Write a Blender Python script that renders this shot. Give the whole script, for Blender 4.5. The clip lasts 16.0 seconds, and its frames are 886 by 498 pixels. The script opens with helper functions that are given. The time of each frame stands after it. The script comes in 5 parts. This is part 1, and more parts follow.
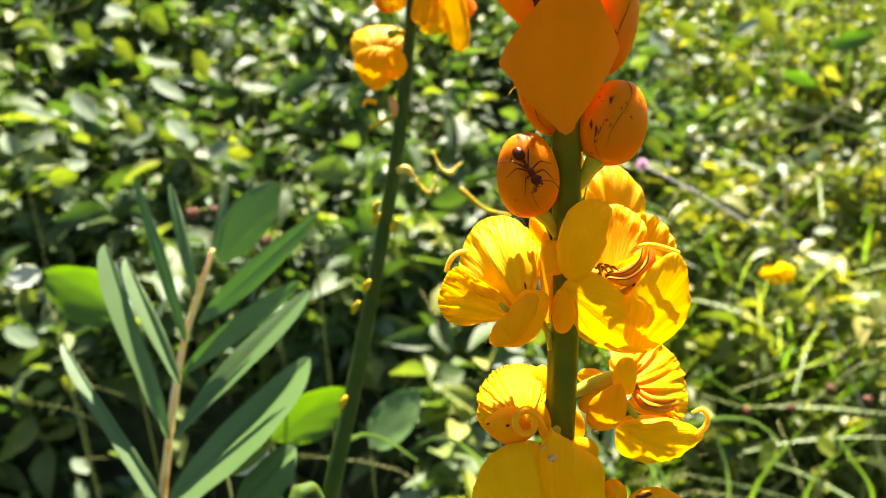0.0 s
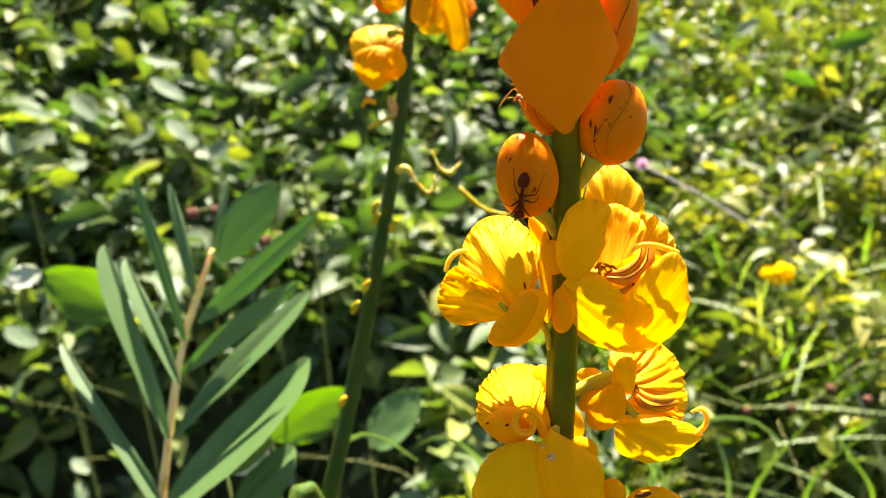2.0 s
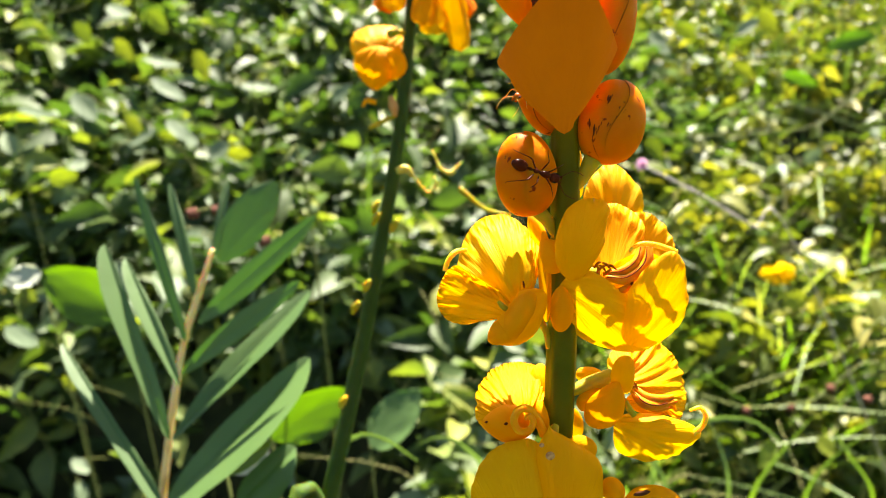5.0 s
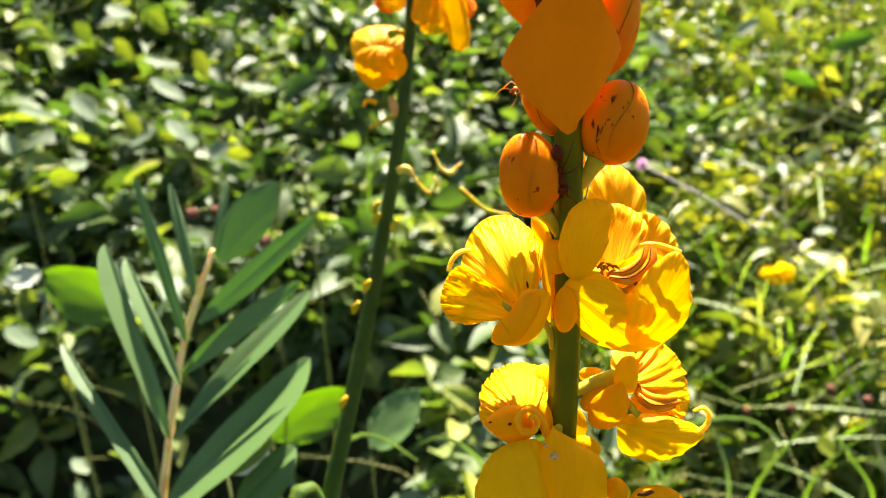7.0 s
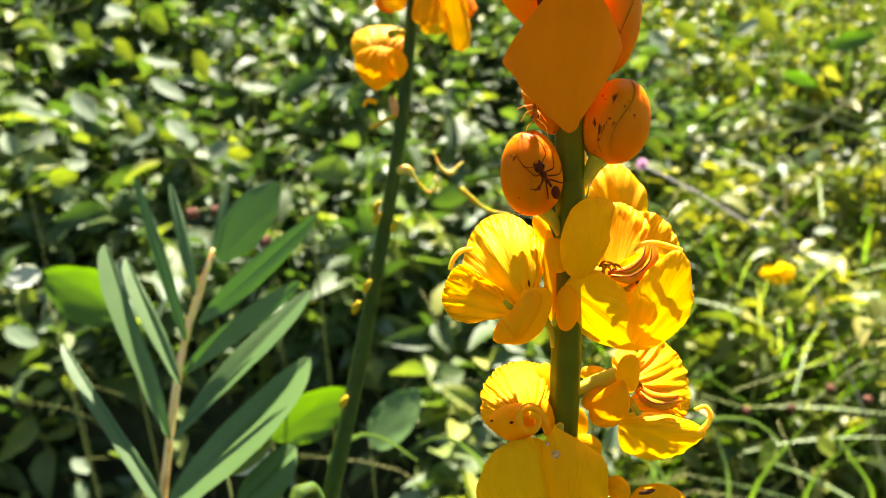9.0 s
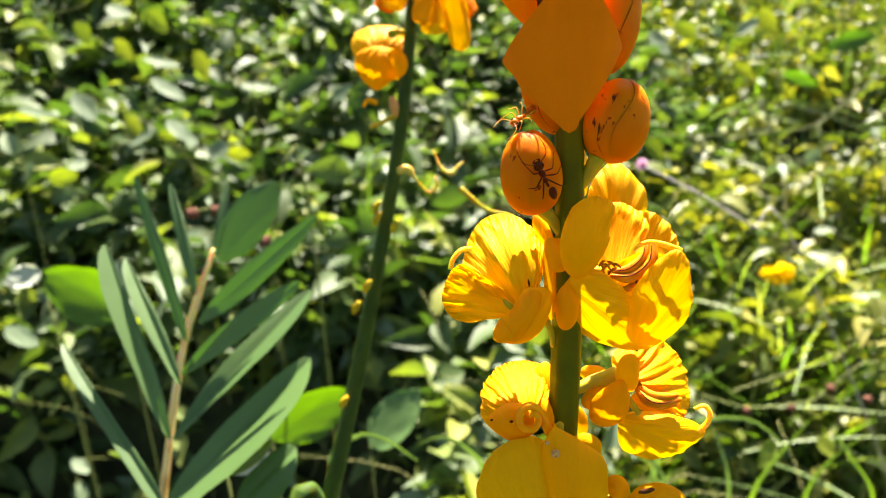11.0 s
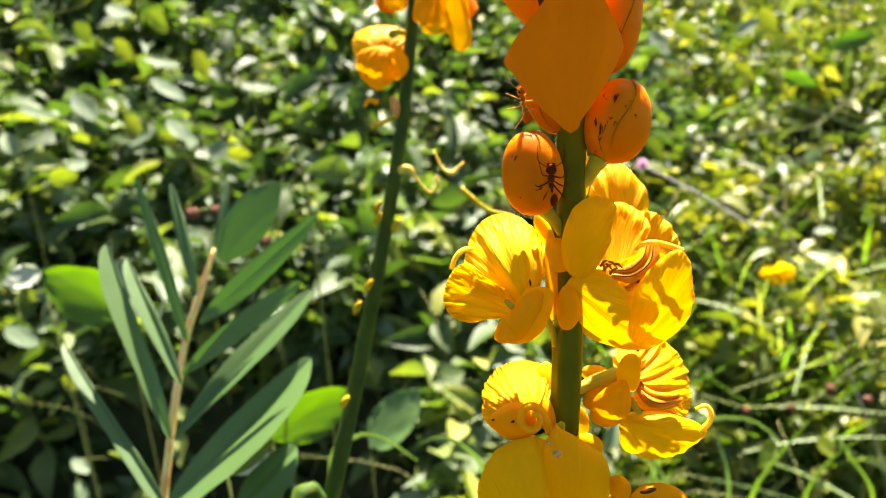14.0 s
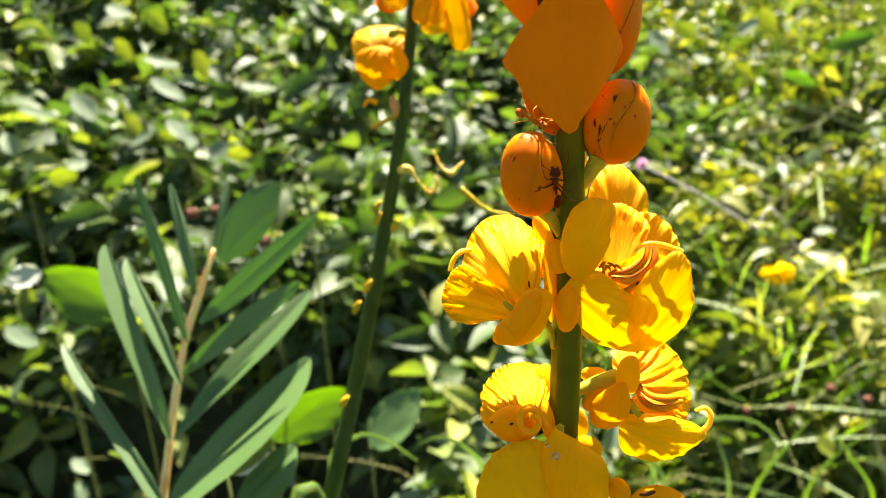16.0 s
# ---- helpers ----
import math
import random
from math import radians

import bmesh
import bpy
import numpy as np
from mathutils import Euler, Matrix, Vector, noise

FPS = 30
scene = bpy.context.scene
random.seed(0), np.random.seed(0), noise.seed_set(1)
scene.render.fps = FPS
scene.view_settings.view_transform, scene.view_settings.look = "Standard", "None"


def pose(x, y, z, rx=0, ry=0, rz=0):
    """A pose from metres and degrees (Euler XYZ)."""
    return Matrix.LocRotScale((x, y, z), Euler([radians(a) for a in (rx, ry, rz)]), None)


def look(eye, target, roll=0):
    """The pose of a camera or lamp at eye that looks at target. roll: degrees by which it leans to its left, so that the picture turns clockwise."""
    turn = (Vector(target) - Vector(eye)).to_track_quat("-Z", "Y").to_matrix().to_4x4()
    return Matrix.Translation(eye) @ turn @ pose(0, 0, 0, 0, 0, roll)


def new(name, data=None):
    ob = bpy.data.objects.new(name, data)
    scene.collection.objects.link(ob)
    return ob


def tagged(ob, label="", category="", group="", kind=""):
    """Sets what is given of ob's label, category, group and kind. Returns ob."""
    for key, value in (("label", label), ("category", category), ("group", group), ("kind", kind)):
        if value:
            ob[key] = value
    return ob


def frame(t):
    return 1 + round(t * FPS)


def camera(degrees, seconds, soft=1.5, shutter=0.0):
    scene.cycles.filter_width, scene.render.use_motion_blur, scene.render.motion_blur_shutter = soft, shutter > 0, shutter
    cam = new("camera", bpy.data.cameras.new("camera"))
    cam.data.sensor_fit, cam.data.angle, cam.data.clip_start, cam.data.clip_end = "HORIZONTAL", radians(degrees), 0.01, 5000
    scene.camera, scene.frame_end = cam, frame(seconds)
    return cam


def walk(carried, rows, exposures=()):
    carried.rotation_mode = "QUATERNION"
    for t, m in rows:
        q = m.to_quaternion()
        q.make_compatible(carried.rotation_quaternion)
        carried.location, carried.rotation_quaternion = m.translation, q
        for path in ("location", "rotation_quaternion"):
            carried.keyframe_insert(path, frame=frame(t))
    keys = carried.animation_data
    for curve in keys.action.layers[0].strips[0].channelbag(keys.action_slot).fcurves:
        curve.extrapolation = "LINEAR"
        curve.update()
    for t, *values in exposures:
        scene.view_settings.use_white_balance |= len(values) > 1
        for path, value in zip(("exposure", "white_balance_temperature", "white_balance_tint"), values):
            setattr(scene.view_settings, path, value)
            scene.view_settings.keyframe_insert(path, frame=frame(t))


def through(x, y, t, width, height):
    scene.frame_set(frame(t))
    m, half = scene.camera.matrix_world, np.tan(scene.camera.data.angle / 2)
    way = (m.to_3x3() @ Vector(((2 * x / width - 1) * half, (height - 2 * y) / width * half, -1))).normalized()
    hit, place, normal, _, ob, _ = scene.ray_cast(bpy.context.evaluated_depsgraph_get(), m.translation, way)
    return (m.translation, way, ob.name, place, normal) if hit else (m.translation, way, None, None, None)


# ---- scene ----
cam = camera(66.0, 16.0, soft=1.0)
EYE = pose(0, 0, 1.20, 72.0, 0, 0)
walk(cam, [(0.0, EYE), (16.0, EYE)], [(0.0, 2.68, 6900, 11), (16.0, 2.68, 6900, 11)])
# a small phone lens close to its subject
cam.data.dof.use_dof = True
cam.data.dof.focus_distance = 0.146
cam.data.dof.aperture_fstop = 17

# ---- world and sun ----
SUN_TURN, SUN_UP = 10.0, 56.0          # degrees to the right of straight ahead, and above the horizon
world = bpy.data.worlds.new("sky")
scene.world = world
world.use_nodes = True
wn = world.node_tree.nodes
sky = wn.new("ShaderNodeTexSky")
sky.sky_type, sky.sun_disc = "NISHITA", False
sky.sun_elevation, sky.sun_rotation = radians(SUN_UP), radians(SUN_TURN)
wn["Background"].inputs["Strength"].default_value = 0.036
world.node_tree.links.new(sky.outputs[0], wn["Background"].inputs["Color"])
sun_data = bpy.data.lights.new("sun", "SUN")
sun_data.energy, sun_data.angle, sun_data.color = 5.0, radians(0.55), (1.0, 0.95, 0.86)
sun = new("sun", sun_data)
_d = Vector((math.sin(radians(SUN_TURN)) * math.cos(radians(SUN_UP)), math.cos(radians(SUN_TURN)) * math.cos(radians(SUN_UP)), math.sin(radians(SUN_UP))))
sun.matrix_world = look(_d * 30, (0, 0, 0))


# ---- materials ----
def base_material(name):
    m = bpy.data.materials.new(name)
    m.use_nodes = True
    n, l = m.node_tree.nodes, m.node_tree.links
    b = n["Principled BSDF"]
    return m, n, l, b


def ramp(n, stops):
    r = n.new("ShaderNodeValToRGB")
    while len(r.color_ramp.elements) < len(stops):
        r.color_ramp.elements.new(0.5)
    for e, (p, c) in zip(r.color_ramp.elements, stops):
        e.position, e.color = p, (*c, 1)
    return r


def leafy(name, stops, back, through=0.35, rough=0.4, gloss=0.5, scale=60.0, bump=0.15, spots=None, rand="island", veins=0.0, sheer=0.0):
    """Thin living tissue: a coloured face with some gloss, and light that passes through it."""
    m, n, l, b = base_material(name)
    tex = n.new("ShaderNodeTexCoord")
    r = ramp(n, stops)
    ns = n.new("ShaderNodeTexNoise")
    ns.inputs["Scale"].default_value = scale
    ns.inputs["Detail"].default_value = 4
    l.new(tex.outputs["Object"], ns.inputs["Vector"])
    if rand == "island":
        src = n.new("ShaderNodeNewGeometry").outputs["Random Per Island"]
    else:
        src = n.new("ShaderNodeObjectInfo").outputs["Random"]
    mix = n.new("ShaderNodeMath")
    mix.operation = "MULTIPLY_ADD"
    l.new(ns.outputs["Fac"], mix.inputs[0])
    mix.inputs[1].default_value = 0.5
    sub = n.new("ShaderNodeMath")
    sub.operation = "SUBTRACT"
    l.new(src, sub.inputs[0])
    sub.inputs[1].default_value = 0.25
    l.new(sub.outputs[0], mix.inputs[2])
    l.new(mix.outputs[0], r.inputs["Fac"])
    colour = r.outputs["Color"]
    if spots:
        sn = n.new("ShaderNodeTexNoise")
        sn.inputs["Scale"].default_value = spots[1]
        sn.inputs["Detail"].default_value = 3
        l.new(tex.outputs["Object"], sn.inputs["Vector"])
        sr = ramp(n, [(spots[2], (0, 0, 0)), (spots[2] + 0.06, (1, 1, 1))])
        l.new(sn.outputs["Fac"], sr.inputs["Fac"])
        mx = n.new("ShaderNodeMix")
        mx.data_type = "RGBA"
        l.new(sr.outputs["Color"], mx.inputs["Factor"])
        l.new(colour, mx.inputs["A"])
        mx.inputs["B"].default_value = (*spots[0], 1)
        colour = mx.outputs["Result"]
    l.new(colour, b.inputs["Base Color"])
    b.inputs["Roughness"].default_value = rough
    b.inputs["Specular IOR Level"].default_value = gloss
    # relief: fine grain, and veins that run along the blade
    bp = n.new("ShaderNodeBump")
    bp.inputs["Strength"].default_value = bump
    bp.inputs["Distance"].default_value = 0.001
    height = ns.outputs["Fac"]
    if veins:
        mp = n.new("ShaderNodeMapping")
        mp.inputs["Scale"].default_value = (veins, 3.0, 1)
        l.new(tex.outputs["UV"], mp.inputs["Vector"])
        vn = n.new("ShaderNodeTexNoise")
        vn.inputs["Scale"].default_value = 1.0
        vn.inputs["Detail"].default_value = 5
        vn.inputs["Distortion"].default_value = 0.6
        l.new(mp.outputs["Vector"], vn.inputs["Vector"])
        height = vn.outputs["Fac"]
    l.new(height, bp.inputs["Height"])
    l.new(bp.outputs["Normal"], b.inputs["Normal"])
    tr = n.new("ShaderNodeBsdfTranslucent")
    tint = n.new("ShaderNodeMix")
    tint.data_type, tint.blend_type = "RGBA", "MULTIPLY"
    tint.inputs["Factor"].default_value = 1.0
    l.new(colour, tint.inputs["A"])
    tint.inputs["B"].default_value = (*back, 1)
    l.new(tint.outputs["Result"], tr.inputs["Color"])
    l.new(bp.outputs["Normal"], tr.inputs["Normal"])
    sh = n.new("ShaderNodeMixShader")
    sh.inputs["Fac"].default_value = through
    l.new(b.outputs[0], sh.inputs[1])
    l.new(tr.outputs[0], sh.inputs[2])
    out = sh.outputs[0]
    if sheer:       # a little light passes straight through petal tissue
        clear = n.new("ShaderNodeBsdfTransparent")
        clear.inputs["Color"].default_value = (1.0, 0.72, 0.05, 1)
        thin = n.new("ShaderNodeMixShader")
        thin.inputs["Fac"].default_value = sheer
        l.new(out, thin.inputs[1])
        l.new(clear.outputs[0], thin.inputs[2])
        out = thin.outputs[0]
    l.new(out, n["Material Output"].inputs["Surface"])
    return m


def fleshy(name, stops, flesh=0.003, rough=0.45, scale=120.0, spots=None, bump=0.08, weight=1.0, shine=0.06):
    """Thick soft tissue, lit from within by scattered light."""
    m, n, l, b = base_material(name)
    tex = n.new("ShaderNodeTexCoord")
    ns = n.new("ShaderNodeTexNoise")
    ns.inputs["Scale"].default_value = scale
    ns.inputs["Detail"].default_value = 5
    l.new(tex.outputs["Object"], ns.inputs["Vector"])
    r = ramp(n, stops)
    l.new(ns.outputs["Fac"], r.inputs["Fac"])
    colour = r.outputs["Color"]
    if spots:
        sn = n.new("ShaderNodeTexNoise")
        sn.inputs["Scale"].default_value = spots[1]
        sn.inputs["Detail"].default_value = 4
        l.new(tex.outputs["Object"], sn.inputs["Vector"])
        sr = ramp(n, [(spots[2], (0, 0, 0)), (spots[2] + 0.04, (1, 1, 1))])
        l.new(sn.outputs["Fac"], sr.inputs["Fac"])
        mx = n.new("ShaderNodeMix")
        mx.data_type = "RGBA"
        l.new(sr.outputs["Color"], mx.inputs["Factor"])
        l.new(colour, mx.inputs["A"])
        mx.inputs["B"].default_value = (*spots[0], 1)
        colour = mx.outputs["Result"]
    l.new(colour, b.inputs["Base Color"])
    b.inputs["Roughness"].default_value = rough
    b.inputs["Specular IOR Level"].default_value = shine
    b.inputs["Subsurface Weight"].default_value = weight
    b.inputs["Subsurface Radius"].default_value = (1.0, 0.45, 0.08)
    b.inputs["Subsurface Scale"].default_value = flesh
    bp = n.new("ShaderNodeBump")
    bp.inputs["Strength"].default_value = bump
    bp.inputs["Distance"].default_value = 0.0006
    l.new(ns.outputs["Fac"], bp.inputs["Height"])
    l.new(bp.outputs["Normal"], b.inputs["Normal"])
    return m


def solid(name, stops, rough=0.6, scale=80.0, bump=0.3):
    m, n, l, b = base_material(name)
    tex = n.new("ShaderNodeTexCoord")
    ns = n.new("ShaderNodeTexNoise")
    ns.inputs["Scale"].default_value = scale
    ns.inputs["Detail"].default_value = 6
    l.new(tex.outputs["Object"], ns.inputs["Vector"])
    r = ramp(n, stops)
    l.new(ns.outputs["Fac"], r.inputs["Fac"])
    l.new(r.outputs["Color"], b.inputs["Base Color"])
    b.inputs["Roughness"].default_value = rough
    b.inputs["Specular IOR Level"].default_value = 0.15
    bp = n.new("ShaderNodeBump")
    bp.inputs["Strength"].default_value = bump
    bp.inputs["Distance"].default_value = 0.002
    l.new(ns.outputs["Fac"], bp.inputs["Height"])
    l.new(bp.outputs["Normal"], b.inputs["Normal"])
    return m


YELLOW = leafy("yellow_petal", [(0.25, (0.95, 0.40, 0.001)), (0.75, (0.98, 0.46, 0.002))], (1.0, 1.22, 0.8), 0.26, 0.5, 0.07, 260, 0.38, rand="object", veins=26, sheer=0.03)
GOLD = leafy("golden_petal", [(0.25, (0.92, 0.33, 0.0015)), (0.75, (0.95, 0.395, 0.002))], (1.03, 1.22, 0.7), 0.24, 0.6, 0.05, 300, 0.2, rand="object", veins=8)
ORANGE = leafy("orange_bract", [(0.2, (0.58, 0.098, 0.0008)), (0.8, (0.82, 0.185, 0.001))], (1.0, 1.0, 0.6), 0.01, 0.5, 0.03, 55, 0.4, rand="object", veins=9)
BUD = fleshy("orange_bud", [(0.3, (0.64, 0.145, 0.001)), (0.7, (0.74, 0.20, 0.001))], 0.0028, spots=((0.25, 0.04, 0.006), 420, 0.66), shine=0.04, bump=0.25)
STEM = fleshy("green_stem", [(0.3, (0.105, 0.105, 0.001)), (0.7, (0.16, 0.15, 0.0015))], 0.0012, 0.5, 90)
STEM_FAR = fleshy("dark_green_stem", [(0.3, (0.035, 0.065, 0.010)), (0.7, (0.055, 0.09, 0.014))], 0.0012, 0.5, 90)
STALK = fleshy("green_stalk", [(0.3, (0.33, 0.29, 0.02)), (0.7, (0.50, 0.38, 0.02))], 0.0015, 0.45, 200)
SEAM = solid("brown_seam", [(0.3, (0.07, 0.012, 0.002)), (0.7, (0.20, 0.04, 0.004))], 0.9, 900)
ANTHER = fleshy("brown_anther", [(0.35, (0.58, 0.17, 0.006)), (0.65, (0.74, 0.29, 0.009))], 0.001, 0.5, 300)
RUST = fleshy("rusty_stamen", [(0.35, (0.34, 0.09, 0.006)), (0.65, (0.52, 0.17, 0.01))], 0.0005, 0.6, 300)
ANT = fleshy("ant_shell", [(0.3, (0.075, 0.012, 0.003)), (0.7, (0.12, 0.020, 0.004))], 0.0004, 0.3, 900, weight=0.6)
PISTIL = fleshy("yellow_pistil", [(0.3, (0.86, 0.55, 0.03)), (0.7, (0.92, 0.66, 0.05))], 0.002, 0.5, 300)
CURL = fleshy("golden_curl", [(0.3, (0.84, 0.31, 0.004)), (0.7, (0.90, 0.38, 0.008))], 0.001, 0.5, 300)
ANT_ORANGE = fleshy("orange_ant_shell", [(0.3, (0.36, 0.08, 0.006)), (0.7, (0.56, 0.17, 0.012))], 0.0005, 0.35, 900, weight=0.8)
ANT_LIMB = fleshy("straw_ant_leg", [(0.3, (0.50, 0.27, 0.04)), (0.7, (0.66, 0.40, 0.08))], 0.0004, 0.35, 900, weight=0.8)
WHITE = solid("pale_scar", [(0.35, (0.38, 0.13, 0.03)), (0.6, (0.66, 0.36, 0.12))], 0.7, 1400)
DEAD = solid("withered_brown", [(0.3, (0.04, 0.012, 0.004)), (0.7, (0.15, 0.05, 0.014))], 0.9, 400)
LEAFLET = leafy("senna_leaflet", [(0.2, (0.052, 0.105, 0.022)), (0.8, (0.078, 0.142, 0.036))], (1.4, 2.1, 0.12), 0.2, 0.5, 0.55, 40, 0.3, rand="object", veins=5)
RACHIS = fleshy("tan_rachis", [(0.36, (0.52, 0.30, 0.07)), (0.46, (0.80, 0.60, 0.22)), (0.75, (0.92, 0.80, 0.42))], 0.0022, 0.4, 40, shine=0.5)
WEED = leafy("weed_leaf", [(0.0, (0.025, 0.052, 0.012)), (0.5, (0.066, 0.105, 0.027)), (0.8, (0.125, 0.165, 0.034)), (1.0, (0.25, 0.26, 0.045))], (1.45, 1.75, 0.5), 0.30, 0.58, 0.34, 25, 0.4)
# copy of WEED for the right, with full sun put into paler colours
SUNWEED = leafy("sunlit_weed_leaf", [(0.0, (0.05, 0.08, 0.012)), (0.5, (0.11, 0.135, 0.022)), (0.8, (0.21, 0.215, 0.035)), (1.0, (0.36, 0.32, 0.07))], (1.5, 1.6, 0.35), 0.34, 0.5, 0.3, 25, 0.4)
# sheen on some weed leaves, put into a paler base colour
SHEENWEED = leafy("sheen_weed_leaf", [(0.2, (0.09, 0.14, 0.06)), (0.8, (0.17, 0.23, 0.115))], (1.1, 1.2, 0.7), 0.25, 0.6, 0.5, 40, 0.3)
GRASS = leafy("grass_blade", [(0.0, (0.09, 0.18, 0.018)), (0.7, (0.17, 0.26, 0.032)), (1.0, (0.38, 0.37, 0.14))], (1.3, 1.5, 0.4), 0.4, 0.4, 0.5, 25, 0.3)
# lit, glossy grass: the shine is put into a pale base colour
LITGRASS = leafy("sunlit_grass_blade", [(0.0, (0.10, 0.17, 0.035)), (1.0, (0.21, 0.28, 0.085))], (1.0, 1.2, 0.5), 0.3, 0.5, 0.4, 25, 0.3)
BIGLEAF = leafy("broad_leaf", [(0.0, (0.046, 0.10, 0.006)), (1.0, (0.066, 0.122, 0.009))], (1.6, 1.9, 0.2), 0.5, 0.4, 0.5, 30, 0.3, rand="object", veins=7)
TWIG = solid("green_twig", [(0.3, (0.09, 0.13, 0.03)), (0.7, (0.2, 0.2, 0.06))], 0.6, 60)
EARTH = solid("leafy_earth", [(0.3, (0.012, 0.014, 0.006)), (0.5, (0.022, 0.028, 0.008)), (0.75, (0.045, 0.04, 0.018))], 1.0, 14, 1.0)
PINKSTALK = solid("pale_stalk", [(0.3, (0.42, 0.36, 0.33)), (0.7, (0.6, 0.52, 0.5))], 0.6, 200)
DRYSTALK = solid("dry_stalk", [(0.3, (0.16, 0.17, 0.05)), (0.7, (0.34, 0.32, 0.12))], 0.7, 90)
STRAW = fleshy("straw_stalk", [(0.3, (0.5, 0.40, 0.05)), (0.7, (0.72, 0.60, 0.16))], 0.001, 0.5, 200)
LEMON = leafy("lemon_petal", [(0.2, (0.82, 0.50, 0.006)), (0.8, (0.90, 0.60, 0.01))], (1.0, 1.05, 0.8), 0.4, 0.6, 0.1, 120, 0.3, rand="object")
# single shining leaves: here too the sheen is a pale base colour
SHEEN = leafy("sheen_leaf", [(0.2, (0.13, 0.18, 0.10)), (0.8, (0.22, 0.27, 0.17))], (1.1, 1.2, 0.7), 0.3, 0.65, 0.25, 40, 0.3, rand="object")
# sun seen through these leaves is partly put into this yellow-green colour
LITLIME = leafy("sunlit_lime_leaf", [(0.2, (0.15, 0.21, 0.015)), (0.8, (0.23, 0.27, 0.02))], (1.5, 1.5, 0.5), 0.45, 0.5, 0.4, 40, 0.3, rand="object")
PINK = leafy("pink_floret", [(0.2, (0.62, 0.3, 0.5)), (0.8, (0.75, 0.45, 0.62))], (1, 1, 1), 0.35, 0.6, 0.2)
PALE = leafy("pale_leaf", [(0.2, (0.33, 0.37, 0.28)), (0.8, (0.45, 0.48, 0.38))], (1, 1, 0.8), 0.3, 0.4, 0.5)


# ---- mesh helpers ----
def mesh_of(name, verts, faces, material, smooth=True, uvs=None):
    me = bpy.data.meshes.new(name)
    me.from_pydata([tuple(v) for v in verts], [], faces)
    if uvs is not None:
        layer = me.uv_layers.new(name="UVMap")
        for lp in me.loops:
            layer.data[lp.index].uv = uvs[lp.vertex_index]
    me.polygons.foreach_set("use_smooth", [smooth] * len(me.polygons))
    me.materials.append(material)
    me.update()
    return me


def place_part(name, me, parent, m=None, label=""):
    ob = new(name, me)
    ob.parent = parent
    if m is not None:
        ob.matrix_basis = m
    if label:
        ob["label"] = label
    return ob


def spline(ctrl, n):
    """A smooth curve through a few control points (numpy rows)."""
    c = np.array(ctrl, float)
    if c.ndim == 1:
        c = c[:, None]
    k = len(c) - 1
    ext = np.vstack([2 * c[0] - c[1], c, 2 * c[-1] - c[-2]])
    out = []
    for i in range(n):
        u = i / (n - 1) * k
        j = min(int(u), k - 1)
        f = u - j
        p0, p1, p2, p3 = ext[j], ext[j + 1], ext[j + 2], ext[j + 3]
        out.append(0.5 * (2 * p1 + (p2 - p0) * f + (2 * p0 - 5 * p1 + 4 * p2 - p3) * f * f + (3 * p1 - p0 - 3 * p2 + p3) * f ** 3))
    return np.array(out)


def tube_data(ctrl, radii, n=24, sides=10, ridges=0, ridge=0.0, unit=0.001):
    """A round stalk along a smooth curve; radii run from end to end; closed at both ends."""
    p = spline(ctrl, n) * unit
    r = spline(radii, n)[:, 0] * unit
    verts, faces = [], []
    prev = None
    for i in range(n):
        t = p[min(i + 1, n - 1)] - p[max(i - 1, 0)]
        t = t / (np.linalg.norm(t) + 1e-12)
        a = np.array([0.0, 1.0, 0.0]) if prev is None else prev
        a = a - t * np.dot(a, t)
        if np.linalg.norm(a) < 1e-6:
            a = np.array([1.0, 0, 0]) - t * t[0]
        a /= np.linalg.norm(a)
        b = np.cross(t, a)
        prev = a
        for k in range(sides):
            th = 2 * math.pi * k / sides
            rr = r[i] * (1 + ridge * math.cos(ridges * th))
            verts.append(p[i] + rr * (math.cos(th) * a + math.sin(th) * b))
    for i in range(n - 1):
        for k in range(sides):
            k2 = (k + 1) % sides
            faces.append((i * sides + k, i * sides + k2, (i + 1) * sides + k2, (i + 1) * sides + k))
    faces.append(tuple(range(sides))[::-1])
    faces.append(tuple((n - 1) * sides + k for k in range(sides)))
    return verts, faces


def tube(name, parent, ctrl, radii, material, n=24, sides=10, ridges=0, ridge=0.0, unit=0.001, label=""):
    v, f = tube_data(ctrl, radii, n, sides, ridges, ridge, unit)
    return place_part(name, mesh_of(name, v, f, material), parent, None, label)


